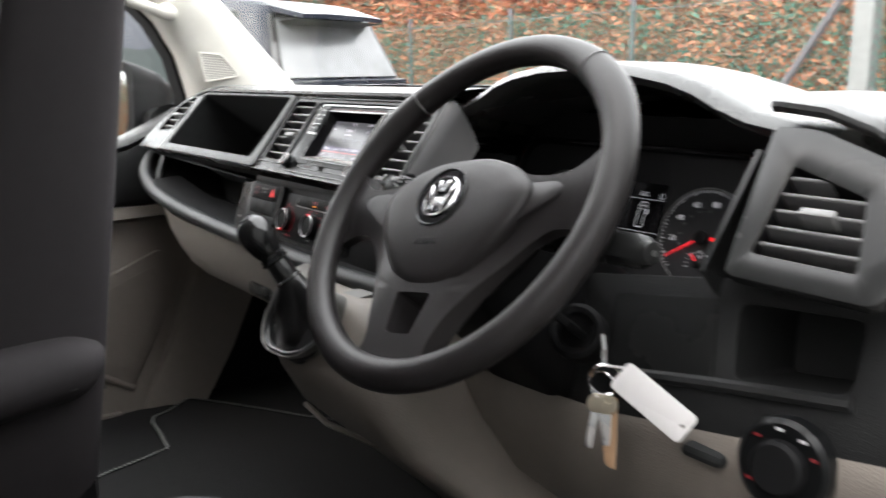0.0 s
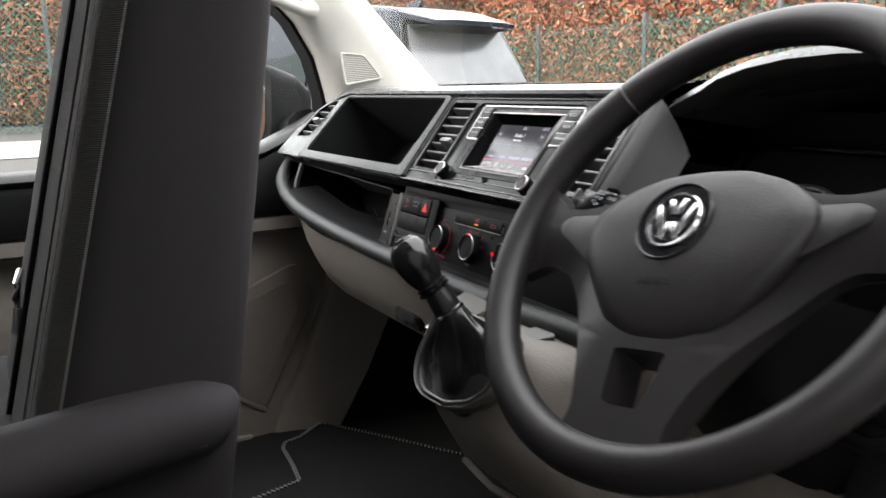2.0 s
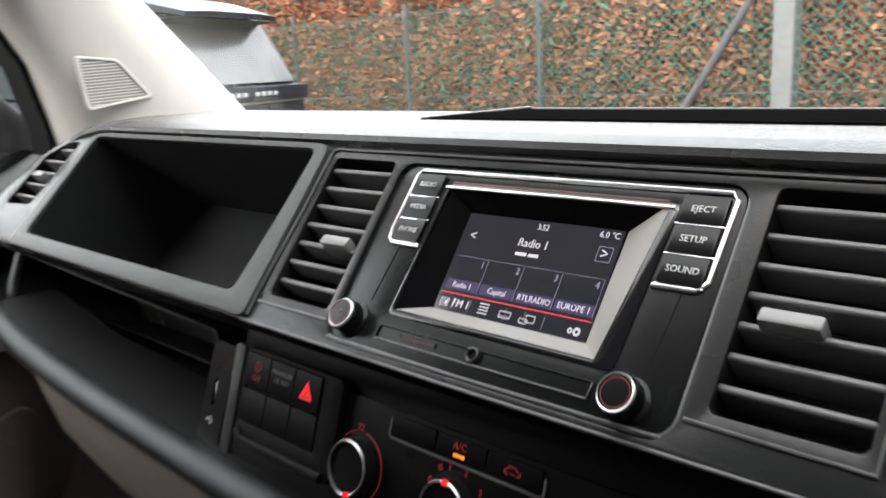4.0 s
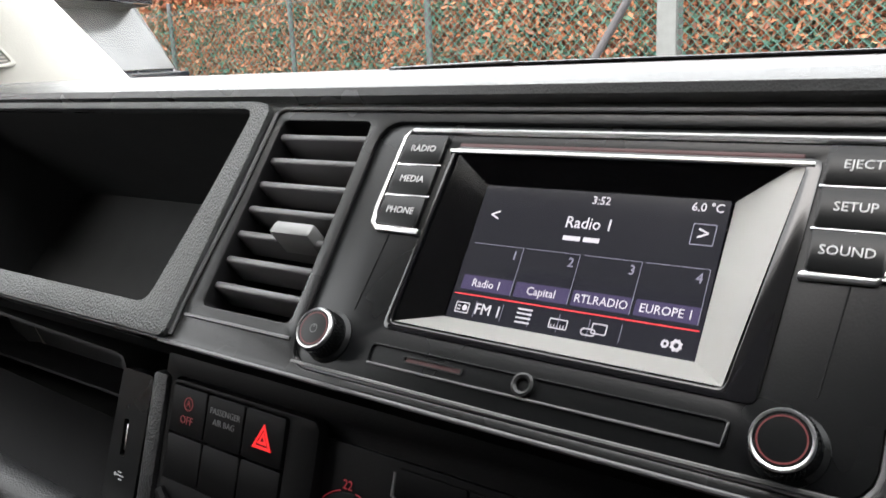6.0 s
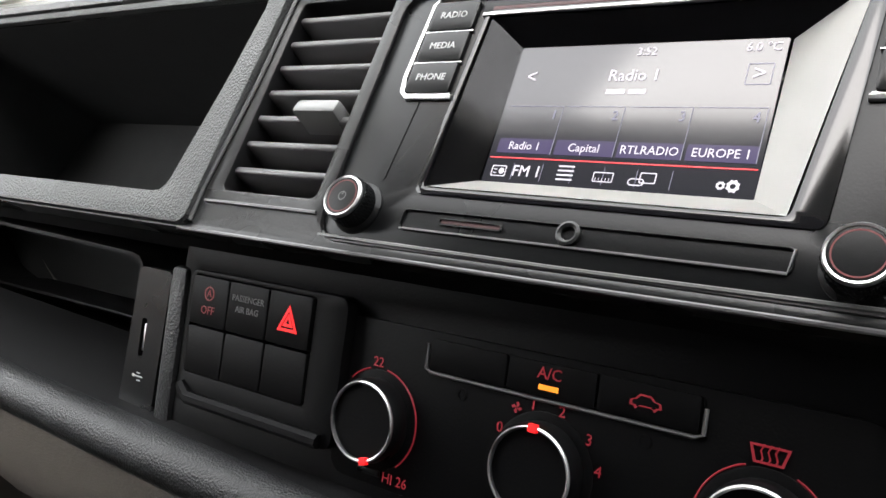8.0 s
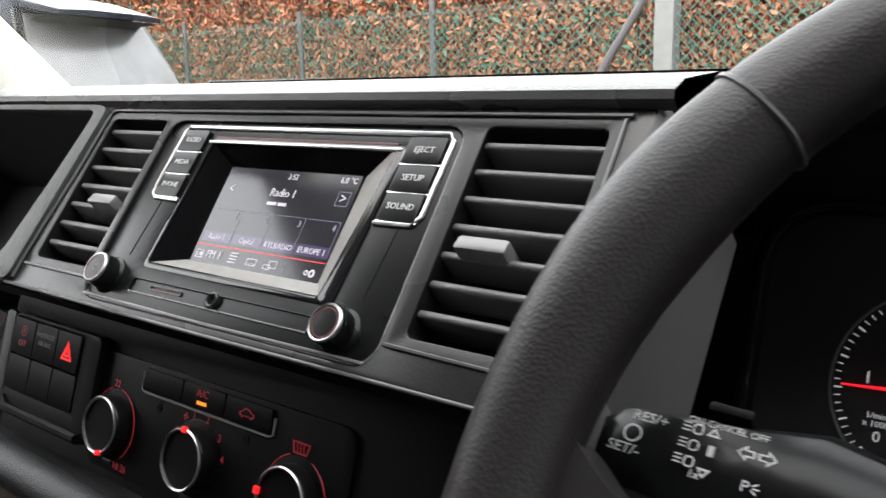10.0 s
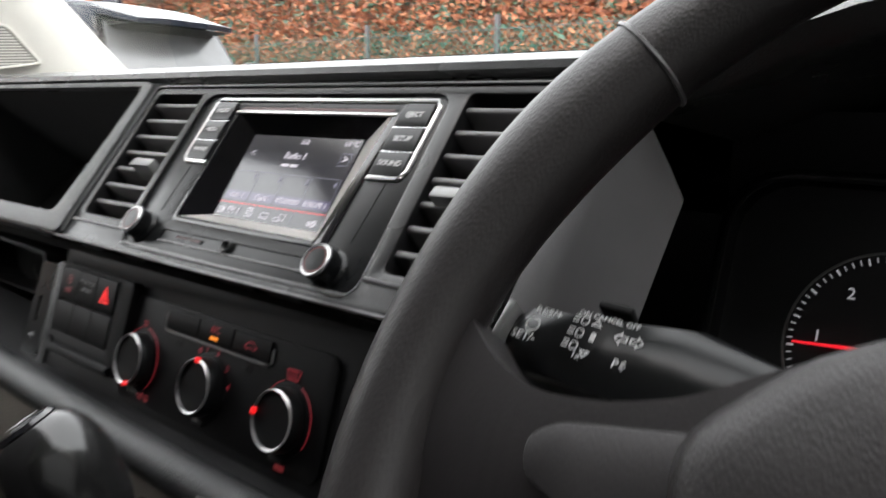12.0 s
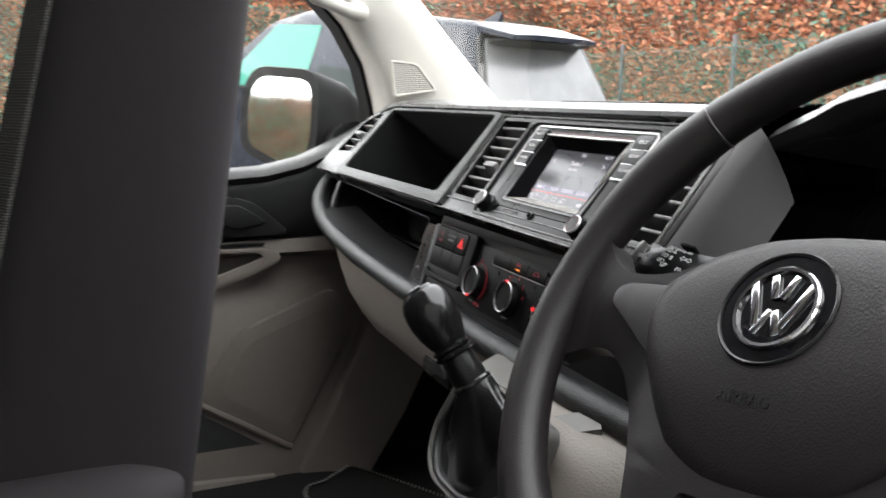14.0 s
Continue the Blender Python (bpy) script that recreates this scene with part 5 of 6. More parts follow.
for x, words, mark in ((-0.0695, (("22", 95, 0.0235), ("HI 26", -58, 0.026)), -75), (0.0058, (("0", 150, 0.0215), ("1", 105, 0.0225), ("2", 75, 0.0225), ("3", 40, 0.0225), ("4", 12, 0.0225)), 90), (0.0795, (), 175)):
    k = H0 @ T(x, -0.0455, 0.0022) @ Matrix.Diagonal((0.97, 0.97, 0.75, 1))
    part("dial_collar", turned([(0.0205, 0), (0.0205, 0.0006), (0.0195, 0.0012)], k, 40), PANEL, hc)
    kn = part("dial", turned([(0.0172, 0.0), (0.0172, 0.010), (0.0160, 0.0125), (0.0158, 0.0125), (0.0150, 0.0105), (0.0148, 0.010)], k, 44), RADIO, hc, "black rotary dial")
    part("dial_ring", turned([(0.0163, 0.0119), (0.0164, 0.0129), (0.0158, 0.0137), (0.0151, 0.0131), (0.0150, 0.0118)], k, 44, hoop=True), RINGMETAL, kn)
    part("dial_face", disc(0.0152, 0.0152, 0.0095, 0.0108, k, 36), PANEL, kn)
    part("dial_pointer", box(0.0142, 0.0172, -0.0018, 0.0018, 0.0115, 0.0142, 0.0003, k @ pose(0, 0, 0, 0, 0, mark)), REDGLOW, kn)
    part("dial_tab", box(-0.006, 0.006, -0.0225, -0.0200, 0.0, 0.0016, 0.0006, k), RADIO, hc)
    for w_, a, r in words:
        letters("dial_word", w_, k @ T(r * math.cos(radians(a)), r * math.sin(radians(a)), 0.0008), 0.0058, REDDIM2, hc)
    if len(words) != 5:
        arc = [(0.0212 * math.cos(radians(a)), 0.0212 * math.sin(radians(a)), 0.0008) for a in (range(-50, 84, 6) if words else range(-30, 72, 6))]
        part("dial_arc", sweep([k @ Vector(p) for p in arc], 0.00032, 5), REDDIM2, hc)
        arc = [(0.0212 * math.cos(radians(a)), 0.0212 * math.sin(radians(a)), 0.0008) for a in (range(106, 140, 6) if words else range(108, 190, 6))]
        part("dial_arc", sweep([k @ Vector(p) for p in arc], 0.00032, 5), REDDIM2, hc)
    if len(words) == 5:
        for q in range(4):
            part("fan_blade", plate([(0.0003, 0.0), (0.0010, 0.0012), (0.0004, 0.0022), (-0.0004, 0.0018)], (), 0, 0.0002, k @ T(-0.0125, 0.0195, 0.0008) @ pose(0, 0, 0, 0, 0, q * 90)), REDDIM2, hc)
    if not words:
        part("screen_symbol", plate([(-0.0045, -0.003), (0.0045, -0.003), (0.0062, 0.0028), (-0.0062, 0.0028)], [[(-0.0038, -0.0023), (0.0038, -0.0023), (0.0052, 0.0021), (-0.0052, 0.0021)]], 0, 0.0002, k @ T(0, 0.0245, 0.0008)), REDDIM2, hc)
        for q in (-0.0022, 0.0, 0.0022):
            part("heat_wave", sweep([k @ Vector((q + 0.0004 * math.sin(j * 1.6), 0.0220 + j * 0.0011, 0.0010)) for j in range(6)], 0.00028, 4), REDDIM2, hc)
        part("feet_symbol", box(-0.004, 0.004, -0.0015, 0.0015, 0, 0.0002, 0, k @ T(0.004, -0.0245, 0.0008)), DIMRED, hc)
for x in (-0.0305, 0.0415):
    part("screw_cap", turned([(0.0024, 0.002), (0.0024, 0.0026), (0.0015, 0.0026), (0.0015, 0.0022)], H0 @ T(x, -0.0272), 16, hoop=True), PANEL, hc)


# ---- instrument cluster ----
ic = thing("instrument_cluster", (0.42, 0.17, 1.05), "black instrument cluster with two round dials", "instruments")
CL = plane_frame((0.42, 0.165, 1.105), (0, 0.30, 0.954), (0, -0.954, 0.30))
part("cluster_face", plate(rrect(-0.185, -0.058, 0.20, 0.085, 0.03), (), -0.006, 0.0, CL), DIALFACE, ic)
part("cluster_hood", plate(rrect(-0.192, -0.066, 0.207, 0.092, 0.034), [rrect(-0.185, -0.058, 0.20, 0.085, 0.03)], -0.004, 0.012, CL, 0.002), GLOSS, ic)


def dial(cx, cy, r, n, a0, a1, words, needle, small=None):
    m = CL @ T(cx, cy, 0.0)
    d = part("dial", disc(r, r, 0.0, 0.0012, m, 56), DIALFACE, ic)
    part("dial_rim", turned([(r, 0), (r, 0.0022), (r - 0.0012, 0.0022), (r - 0.0012, 0.001)], m, 56, hoop=True), BRUSHED_DARK, d)
    for i in range(n + 1):
        a = radians(a0 + (a1 - a0) * i / n)
        ln, wd = (0.0036, 0.0009) if i % 4 == 0 else (0.0026, 0.0005)
        part("tick", box(r - 0.0025 - ln, r - 0.0025, -wd / 2, wd / 2, 0.0012, 0.0014, 0, m @ pose(0, 0, 0, 0, 0, math.degrees(a))), DIALTXT, d)
    for w_, f in words:
        a = radians(a0 + (a1 - a0) * f)
        letters("dial_number", w_, m @ T((r - 0.0170) * math.cos(a), (r - 0.0170) * math.sin(a), 0.0013), 0.0085, DIALTXT, d)
    a = a0 + (a1 - a0) * needle
    part("needle", loft([[m @ pose(0, 0, 0, 0, 0, a) @ Vector(p) for p in s] for s in ([(0.004, -0.0012, 0.004), (0.004, 0.0012, 0.004), (0.004, 0, 0.006)], [(r - 0.006, -0.0005, 0.004), (r - 0.006, 0.0005, 0.004), (r - 0.006, 0, 0.0048)])]), NEEDLE, d, "red needle")
    part("needle_hub", turned([(0.008, 0.001), (0.008, 0.006), (0.006, 0.0075)], m, 28), MATT, d)
    return d, m


d1, m1 = dial(-0.100, 0.004, 0.0505, 50, 224, -16, [("1", 0.2), ("2", 0.4), ("3", 0.6), ("4", 0.8), ("5", 1.0)], 0.169)
letters("dial_word", "1/min", m1 @ T(-0.0275, -0.0150, 0.0013), 0.0042, DIALTXT, d1)
letters("dial_word", "x 1000", m1 @ T(-0.0275, -0.0190, 0.0013), 0.0042, DIALTXT, d1)
letters("dial_number", "0", m1 @ T(-0.0266, -0.0250, 0.0013), 0.0075, DIALTXT, d1)
d2, m2 = dial(0.107, -0.001, 0.0540, 56, 225, -32.6, [("20", 1 / 7), ("40", 2 / 7), ("60", 3 / 7), ("80", 4 / 7), ("100", 5 / 7), ("120", 6 / 7)], 0.044)
for w_, f_ in (("20", 0.09), ("40", 0.18), ("60", 0.27), ("80", 0.355), ("100", 0.445), ("120", 0.535)):
    a_ = radians(225 - 257.6 * f_)
    letters("dial_minor_number", w_, m2 @ T(0.0285 * math.cos(a_), 0.0285 * math.sin(a_), 0.0013), 0.0042, GREYPRINT, d2)
part("warning_lamp", box(0.010, 0.017, -0.002, 0.002, 0.0012, 0.0016, 0, m2), REDGLOW, d2)
for mm, dd, ang in ((m1, d1, 212), (m2, d2, 132)):
    g_ = mm @ T(0.001, -0.029)
    for i in range(13):
        part("tick", box(0.0125, 0.0125 + (0.0032 if i % 3 == 0 else 0.002), -0.0004, 0.0004, 0.0012, 0.0015, 0, g_ @ pose(0, 0, 0, 0, 0, 195 - i * 17.5)), DIALTXT, dd)
    letters("dial_word", "1/2" if dd is d2 else "90", g_ @ T(0.001, 0.0088, 0.0013), 0.0045, DIALTXT, dd)
    part("small_needle", box(0.004, 0.0135, -0.0007, 0.0007, 0.002, 0.0028, 0, g_ @ pose(0, 0, 0, 0, 0, ang)), NEEDLE, dd)
    part("small_hub", turned([(0.0042, 0.0012), (0.0042, 0.0036), (0.0036, 0.0040)], g_, 20), MATT, dd)
TD = CL @ T(0.020, 0)
mf = part("trip_display", plate(rrect(-0.030, -0.036, 0.031, 0.050, 0.003), (), 0.0, 0.0008, TD), GLOSS, ic, "small central trip display")
part("trip_lines", join(*[box(-0.026, 0.0285, v_, v_ + 0.0004, 0.0008, 0.001, 0, TD) for v_ in (0.0313, -0.0062, -0.0150)]), DIALTXT, mf)
van_ = round_poly([(-0.0045, -0.0015), (0.0055, -0.0015), (0.0075, 0.0235), (0.0060, 0.0285), (-0.0005, 0.0285), (-0.0030, 0.0235)], 0.002, 3)
part("van_symbol", join(plate(van_, [[(0.0015 + (x - 0.0015) * 0.84, 0.0135 + (y - 0.0135) * 0.93) for x, y in van_]], 0.0008, 0.001, TD), box(-0.0025, 0.0065, 0.0195, 0.0200, 0.0008, 0.001, 0, TD), box(-0.0030, 0.0068, 0.0235, 0.0240, 0.0008, 0.001, 0, TD), box(0.0075, 0.0095, 0.0145, 0.0195, 0.0008, 0.001, 0.0, TD)), DIALTXT, mf, "outline of a van with an open door")
letters("trip_word", "3:52", TD @ T(0.0, 0.0370, 0.0009), 0.0068, DIALTXT, mf)
letters("trip_word", "0 km/h", TD @ T(0.006, -0.0108, 0.0009), 0.0052, DIALTXT, mf)
letters("trip_word", "trip", TD @ T(0.012, -0.0190, 0.0009), 0.0042, DIALTXT, mf)
part("warning_symbol", turned([(0.0032, 0.0008), (0.0032, 0.001), (0.0026, 0.001), (0.0026, 0.0008)], TD @ T(0.0245, 0.0365), 18, hoop=True), DIALTXT, mf)

# ---- steering wheel ----
WC, WT = Vector((0.425, -0.088, 1.157)), 38.0
WM = plane_frame(WC, (0, math.sin(radians(WT)), math.cos(radians(WT))), (0, -math.cos(radians(WT)), math.sin(radians(WT))))
WM0 = WM.copy()
WM = WM @ pose(0, 0, 0, 0, 0, 11)
HB = WM @ T(0.004, -0.003, -0.032)
sw_ = thing("steering_wheel", tuple(WC), "dark grey three-spoke steering wheel with grained rim", "steering wheel")
RIM_R = 0.1795
angs = [2 * math.pi * i / 96 for i in range(96)]


def rim_r(a):
    d = math.degrees(a) % 360
    bump_ = max(math.exp(-((d - c) / 16) ** 2) for c in (37, 143))
    return 0.0156 + 0.0024 * bump_


part("rim", sweep([WM @ Vector((RIM_R * math.cos(a), RIM_R * math.sin(a), 0)) for a in angs], [rim_r(a) for a in angs], 20, closed=True, up=WM.to_3x3() @ Vector((0, 0, 1)), flat=0.92), WHEELSKIN, sw_, "grained dark rim", 60)
for d in (49, 131):
    a = radians(d)
    c = Vector((RIM_R * math.cos(a), RIM_R * math.sin(a), 0))
    e = Vector((math.cos(a), math.sin(a), 0))
    part("rim_seam", sweep([WM @ (c + (rim_r(a) + 0.0003) * (math.cos(t) * e + 0.92 * math.sin(t) * Vector((0, 0, 1)))) for t in np.linspace(0, 2 * math.pi, 24, endpoint=False)], 0.0009, 5, closed=True), SLAT, sw_)


def hub_outline(k=1.0):
    half = [(0.0, 0.0455), (0.034, 0.0435), (0.066, 0.0330), (0.092, 0.0130), (0.0925, -0.004), (0.084, -0.027), (0.062, -0.057), (0.043, -0.078), (0.020, -0.0885)]
    base = half + [(0.0, -0.090)] + [(-x, y) for x, y in half[:0:-1]]
    return [(x * k, -0.012 + (y + 0.012) * k) for x, y in round_poly(base, 0.010, 3)]


secs = []
for k, w in ((0.98, 0.012), (1.025, 0.029), (1.03, 0.0345), (1.015, 0.0385), (0.965, 0.0415), (0.86, 0.0435), (0.6, 0.0448), (0.25, 0.0452)):
    secs.append([HB @ Vector((x, y, w - 0.5 * max(0.0, -y - 0.03) ** 1.5)) for x, y in hub_outline(k)])
part("airbag_cover", loft(secs), WHEELSKIN, sw_, "grained airbag cover", 60)
part("hub_shell", loft([[HB @ Vector((x, y, w)) for x, y in hub_outline(k)] for k, w in ((0.62, -0.035), (0.86, -0.02), (0.94, 0.004), (0.95, 0.020))]), MATT, sw_, "", 50)
# one-piece spoke carrier with an opening between the lower legs
half = [(0.0, 0.040), (0.060, 0.033), (0.090, 0.021), (0.112, 0.0185), (0.132, 0.0205), (0.148, 0.0300), (0.163, 0.0480), (0.172, 0.0480), (0.173, -0.042), (0.160, -0.036), (0.145, -0.0285), (0.126, -0.0285),
        (0.107, -0.0400), (0.088, -0.0620), (0.069, -0.0880), (0.053, -0.1150), (0.043, -0.1400), (0.041, -0.1530), (0.047, -0.1670)]
out_ = round_poly(half + [(-x, y) for x, y in half[::-1] if x > 0], 0.008, 3)
gap_ = round_poly([(0.023, -0.0985), (0.0165, -0.1400), (-0.0165, -0.1400), (-0.023, -0.0985)], 0.005, 3)
carrier = plate(out_, [gap_], -0.020, 0.0030, None, 0.0)
bmesh.ops.triangulate(carrier, faces=carrier.faces[:])
long_ = [e for e in carrier.edges if e.calc_length() > 0.02]
bmesh.ops.subdivide_edges(carrier, edges=long_, cuts=2)
bmesh.ops.triangulate(carrier, faces=carrier.faces[:])
for v in carrier.verts:
    if v.co.z > -0.01:
        far_ = max(0.0, abs(v.co.x) - 0.05) * min(1.0, max(0.0, (-v.co.y - 0.005) / 0.05))
        v.co.z -= min(0.012, 0.30 * far_)
carrier.transform(WM)
part("spoke_carrier", carrier, SPOKE, sw_, "smooth one-piece spoke trim", 60)
part("spoke_gap_lining", loft([[WM @ Vector((x * k, -0.12 + (y + 0.12) * k, w)) for x, y in gap_] for k, w in ((1.02, -0.002), (0.92, -0.030))], caps=False), SPOKE, sw_)
for s in (1, -1):
    face = round_poly([(s * x, y) for x, y in ((0.062, -0.0430), (0.092, -0.0260), (0.112, -0.0130), (0.1300, -0.0020), (0.1310, 0.0080), (0.122, 0.0125), (0.062, 0.0120))][::s], 0.004)
    part("spoke_face", plate(face, (), -0.004, 0.0034, WM, 0.0030), SPOKE, sw_, "", 60)
BG = HB @ T(-0.0085, 0.001, 0) @ Matrix.Diagonal((1.09, 1.09, 1, 1))
bd = part("badge", turned([(0.0290, 0.041), (0.0290, 0.0458), (0.0283, 0.0468), (0.0274, 0.0462), (0.0274, 0.0450)], BG, 48, hoop=True), SATIN, sw_, "round chrome emblem on a black disc")
part("badge_disc", disc(0.0275, 0.0275, 0.040, 0.0452, BG, 40), GLOSS, bd)
part("badge_ring", turned([(0.0212, 0.0450), (0.0210, 0.0466), (0.0202, 0.0474), (0.0186, 0.0472), (0.0184, 0.0450)], BG, 40, hoop=True), CHROME, bd)
for x, y, a, l in ((-0.0038, 0.0100, 20, 0.0125), (0.0038, 0.0100, -20, 0.0125), (-0.0108, 0.0010, 22, 0.0240), (0.0108, 0.0010, -22, 0.0240), (-0.0035, -0.0080, -22, 0.0130), (0.0035, -0.0080, 22, 0.0130)):
    part("badge_bar", box(-0.0019, 0.0019, -l / 2, l / 2, 0.0455, 0.0470, 0.0004, BG @ T(x, y, 0) @ pose(0, 0, 0, 0, 0, a)), CHROME, bd)
letters("cover_word", "AIRBAG", HB @ T(-0.006, -0.047, 0.0435), 0.0085, SATIN, sw_, depth=0.0006)

# ---- column, stalks and key ----
col = thing("steering_column", (0.425, 0.05, 1.0), "black steering column shroud", "steering column")
secs = []
for d, w, up_, dn in ((0.035, 0.045, 0.035, -0.055), (0.06, 0.062, 0.042, -0.075), (0.12, 0.075, 0.046, -0.095), (0.20, 0.080, 0.046, -0.11)):
    secs.append([WM0 @ Vector((x, y, -d)) for x, y in round_poly([(-w, up_ - 0.01), (-w * 0.7, up_), (w * 0.7, up_), (w, up_ - 0.01), (w, dn + 0.02), (w * 0.7, dn), (-w * 0.7, dn), (-w, dn + 0.02)], 0.01, 2)])
part("shroud", loft(secs), MATT, col, "", 50)


def stalk(s, label):
    st = thing("column_stalk", tuple(WM0 @ Vector((s * 0.08, 0.01, -0.05))), label, "stalk", "steering column stalks")
    secs = []
    for a, h, dn, w0, dz in ((0.055, 0.010, -0.010, 0.008, -0.052), (0.085, 0.016, -0.012, 0.011, -0.050), (0.115, 0.022, -0.013, 0.013, -0.046), (0.145, 0.0165, -0.013, 0.013, -0.0405), (0.166, 0.0150, -0.012, 0.012, -0.0375), (0.173, 0.010, -0.008, 0.008, -0.0365)):
        secs.append([WM0 @ Vector((s * a * (1.22 if s > 0 else 1.0), (0.003 if s > 0 else 0.018) + y, dz + z)) for y, z in ((h, 0), (h * 0.8, w0 * 0.8), (0, w0), (dn * 0.8, w0 * 0.8), (dn, 0), (dn * 0.8, -w0 * 0.8), (0, -w0), (h * 0.8, -w0 * 0.8))])
    part("lever", loft(secs), SATIN if s > 0 else RADIO, st, "", 60)
    return st


s1 = stalk(-1, "black indicator and cruise stalk with white symbols")
s2 = stalk(1, "black wiper stalk with silver end cap")
SF = plane_frame(WM0 @ Vector((-0.15, 0.021, -0.0255)), WM0.to_3x3() @ Vector((0.0, 1, -0.14)), WM0.to_3x3() @ Vector((0.12, 0.14, 1))) @ T(0, 0, 0.0007)
letters("stalk_word", "RES/+", SF @ T(-0.0071, 0.0064, 0.0012), 0.0041, PRINT, s1)
letters("stalk_word", "SET/-", SF @ T(-0.0117, -0.0039, 0.0014), 0.0041, PRINT, s1)
part("stalk_symbol", turned([(0.0026, 0.001), (0.0026, 0.0014), (0.0021, 0.0014), (0.0021, 0.001)], SF @ T(-0.0106, 0.0010), 18, hoop=True), PRINT, s1)
letters("stalk_word", "ON CANCEL OFF", SF @ T(0.0130, 0.0096, 0.0010), 0.0027, PRINT, s1)
for k in range(3):
    m_ = SF @ T(0.0050, 0.0072 - k * 0.0047, 0.0010) @ Matrix.Scale(0.78, 4)
    part("lamp_symbol", join(*[box(-0.0042, -0.0016, -0.0014 + j * 0.0014, -0.0009 + j * 0.0014, 0, 0.0003, 0, m_) for j in range(3)], plate(rrect(-0.0008, -0.002, 0.0028, 0.002, 0.0014), [rrect(-0.0003, -0.0015, 0.0023, 0.0015, 0.001)], 0, 0.0003, m_)), PRINT, s1)
for v_, s_ in ((0.0062, 1), (-0.0030, -1)):
    part("lamp_arrow", plate([(-0.0018, 0), (0.0018, 0), (0, 0.0026 * s_)], [[(-0.0010, 0.0005 * s_), (0.0010, 0.0005 * s_), (0, 0.0018 * s_)]], 0, 0.0003, SF @ T(0.0100, v_, 0.0009)), PRINT, s1)
part("arrow_bar", box(-0.0008, 0.0008, -0.0015, 0.0015, 0, 0.0003, 0, SF @ T(0.0104, 0.0022, 0.0009)), PRINT, s1)
letters("stalk_word", "1x", SF @ T(0.0078, -0.0052, 0.0010), 0.0032, PRINT, s1)
part("arrow_symbol", join(*[plate([(s_ * 0.0050, 0), (s_ * 0.0026, 0.0022), (s_ * 0.0026, 0.0010), (s_ * 0.0004, 0.0010), (s_ * 0.0004, -0.0010), (s_ * 0.0026, -0.0010), (s_ * 0.0026, -0.0022)], [[(s_ * 0.0044, 0), (s_ * 0.0030, 0.0013), (s_ * 0.0030, 0.0006), (s_ * 0.0009, 0.0006), (s_ * 0.0009, -0.0006), (s_ * 0.0030, -0.0006), (s_ * 0.0030, -0.0013)]], 0, 0.0003, SF @ T(0.0216, 0.0046, 0.0006)) for s_ in (1, -1)]), PRINT, s1)
letters("stalk_word", "P", SF @ T(0.0206, -0.0041, 0.0006), 0.0042, PRINT, s1)
part("park_symbol", join(*[box(0.0010, 0.0026, -0.0002, 0.0002, 0, 0.0003, 0, SF @ T(0.0216, -0.0041, 0.0006) @ pose(0, 0, 0, 0, 0, a)) for a in (-35, 0, 35)]), PRINT, s1)
part("end_button", box(-0.0035, 0.0, -0.006, 0.009, -0.006, 0.003, 0.0012, SF @ T(-0.0215, 0.000, -0.004)), BRUSHED_DARK, s1)
part("slide_switch", box(-0.006, 0.006, 0, 0.003, -0.004, 0.004, 0.001, SF @ T(0.012, 0.0145, -0.005)), MATT, s1)
ST2 = WM0 @ Vector((0.210, 0.004, -0.036))
part("end_cap", disc(0.0105, 0.0095, -0.006, 0.003, plane_frame(ST2, (0, 0.6, 0.8), WM0.to_3x3() @ Vector((1, 0, 0.1))), 24, 0.002), SATIN, s2, "dark end cap")
part("end_lens", disc(0.0025, 0.0025, 0.004, 0.0048, plane_frame(ST2, (0, 0.6, 0.8), WM0.to_3x3() @ Vector((1, 0, 0.1))), 20), BRUSHED_DARK, s2)
for k in range(3):
    part("stalk_print", box(-0.003, 0.003, -0.001, 0.001, 0, 0.0004, 0, plane_frame(WM0 @ Vector((0.150 + 0.016 * k, 0.014, -0.0300)), (0, 0.85, 0.5), WM0.to_3x3() @ Vector((0, 0.35, 0.93)))), PRINT, s2)

ig = thing("ignition_key", (0.545, -0.045, 1.02), "car key in the ignition with keys and blank tags", "keys")
IG = plane_frame((0.538, -0.035, 1.045), (0, 0.53, 0.85), (0.35, -0.80, 0.5))
part("ignition_lock", turned([(0.026, -0.02), (0.026, 0.003), (0.022, 0.007), (0.017, 0.006), (0.015, 0.001)], IG, 32), MATT, ig, "round black ignition lock")
part("key_head", box(-0.004, 0.004, -0.012, 0.012, 0.0, 0.055, 0.003, IG @ pose(0, 0, 0, 0, 0, 75)), MATT, ig, "black folding key")
part("key_blade", box(-0.0015, 0.0015, -0.005, 0.005, -0.01, 0.004, 0.0005, IG @ pose(0, 0, 0, 0, 0, 75)), CHROME, ig)
KP = Vector((0.593, -0.062, 1.062))
part("key_clip", sweep([KP + Vector((0, 0, 0.0)), KP + Vector((0.003, -0.001, -0.012)), KP + Vector((0.003, -0.001, -0.026))], 0.003, 8), CHROME, ig)


def ring(c, r, nrm, mat, w=0.0011):
    m_ = plane_frame(c, (0, 0, 1), nrm)
    return part("split_ring", sweep([m_ @ Vector((r * math.cos(a), r * math.sin(a), 0)) for a in np.linspace(0, 2 * math.pi, 28, endpoint=False)], w, 6, closed=True), mat, ig)


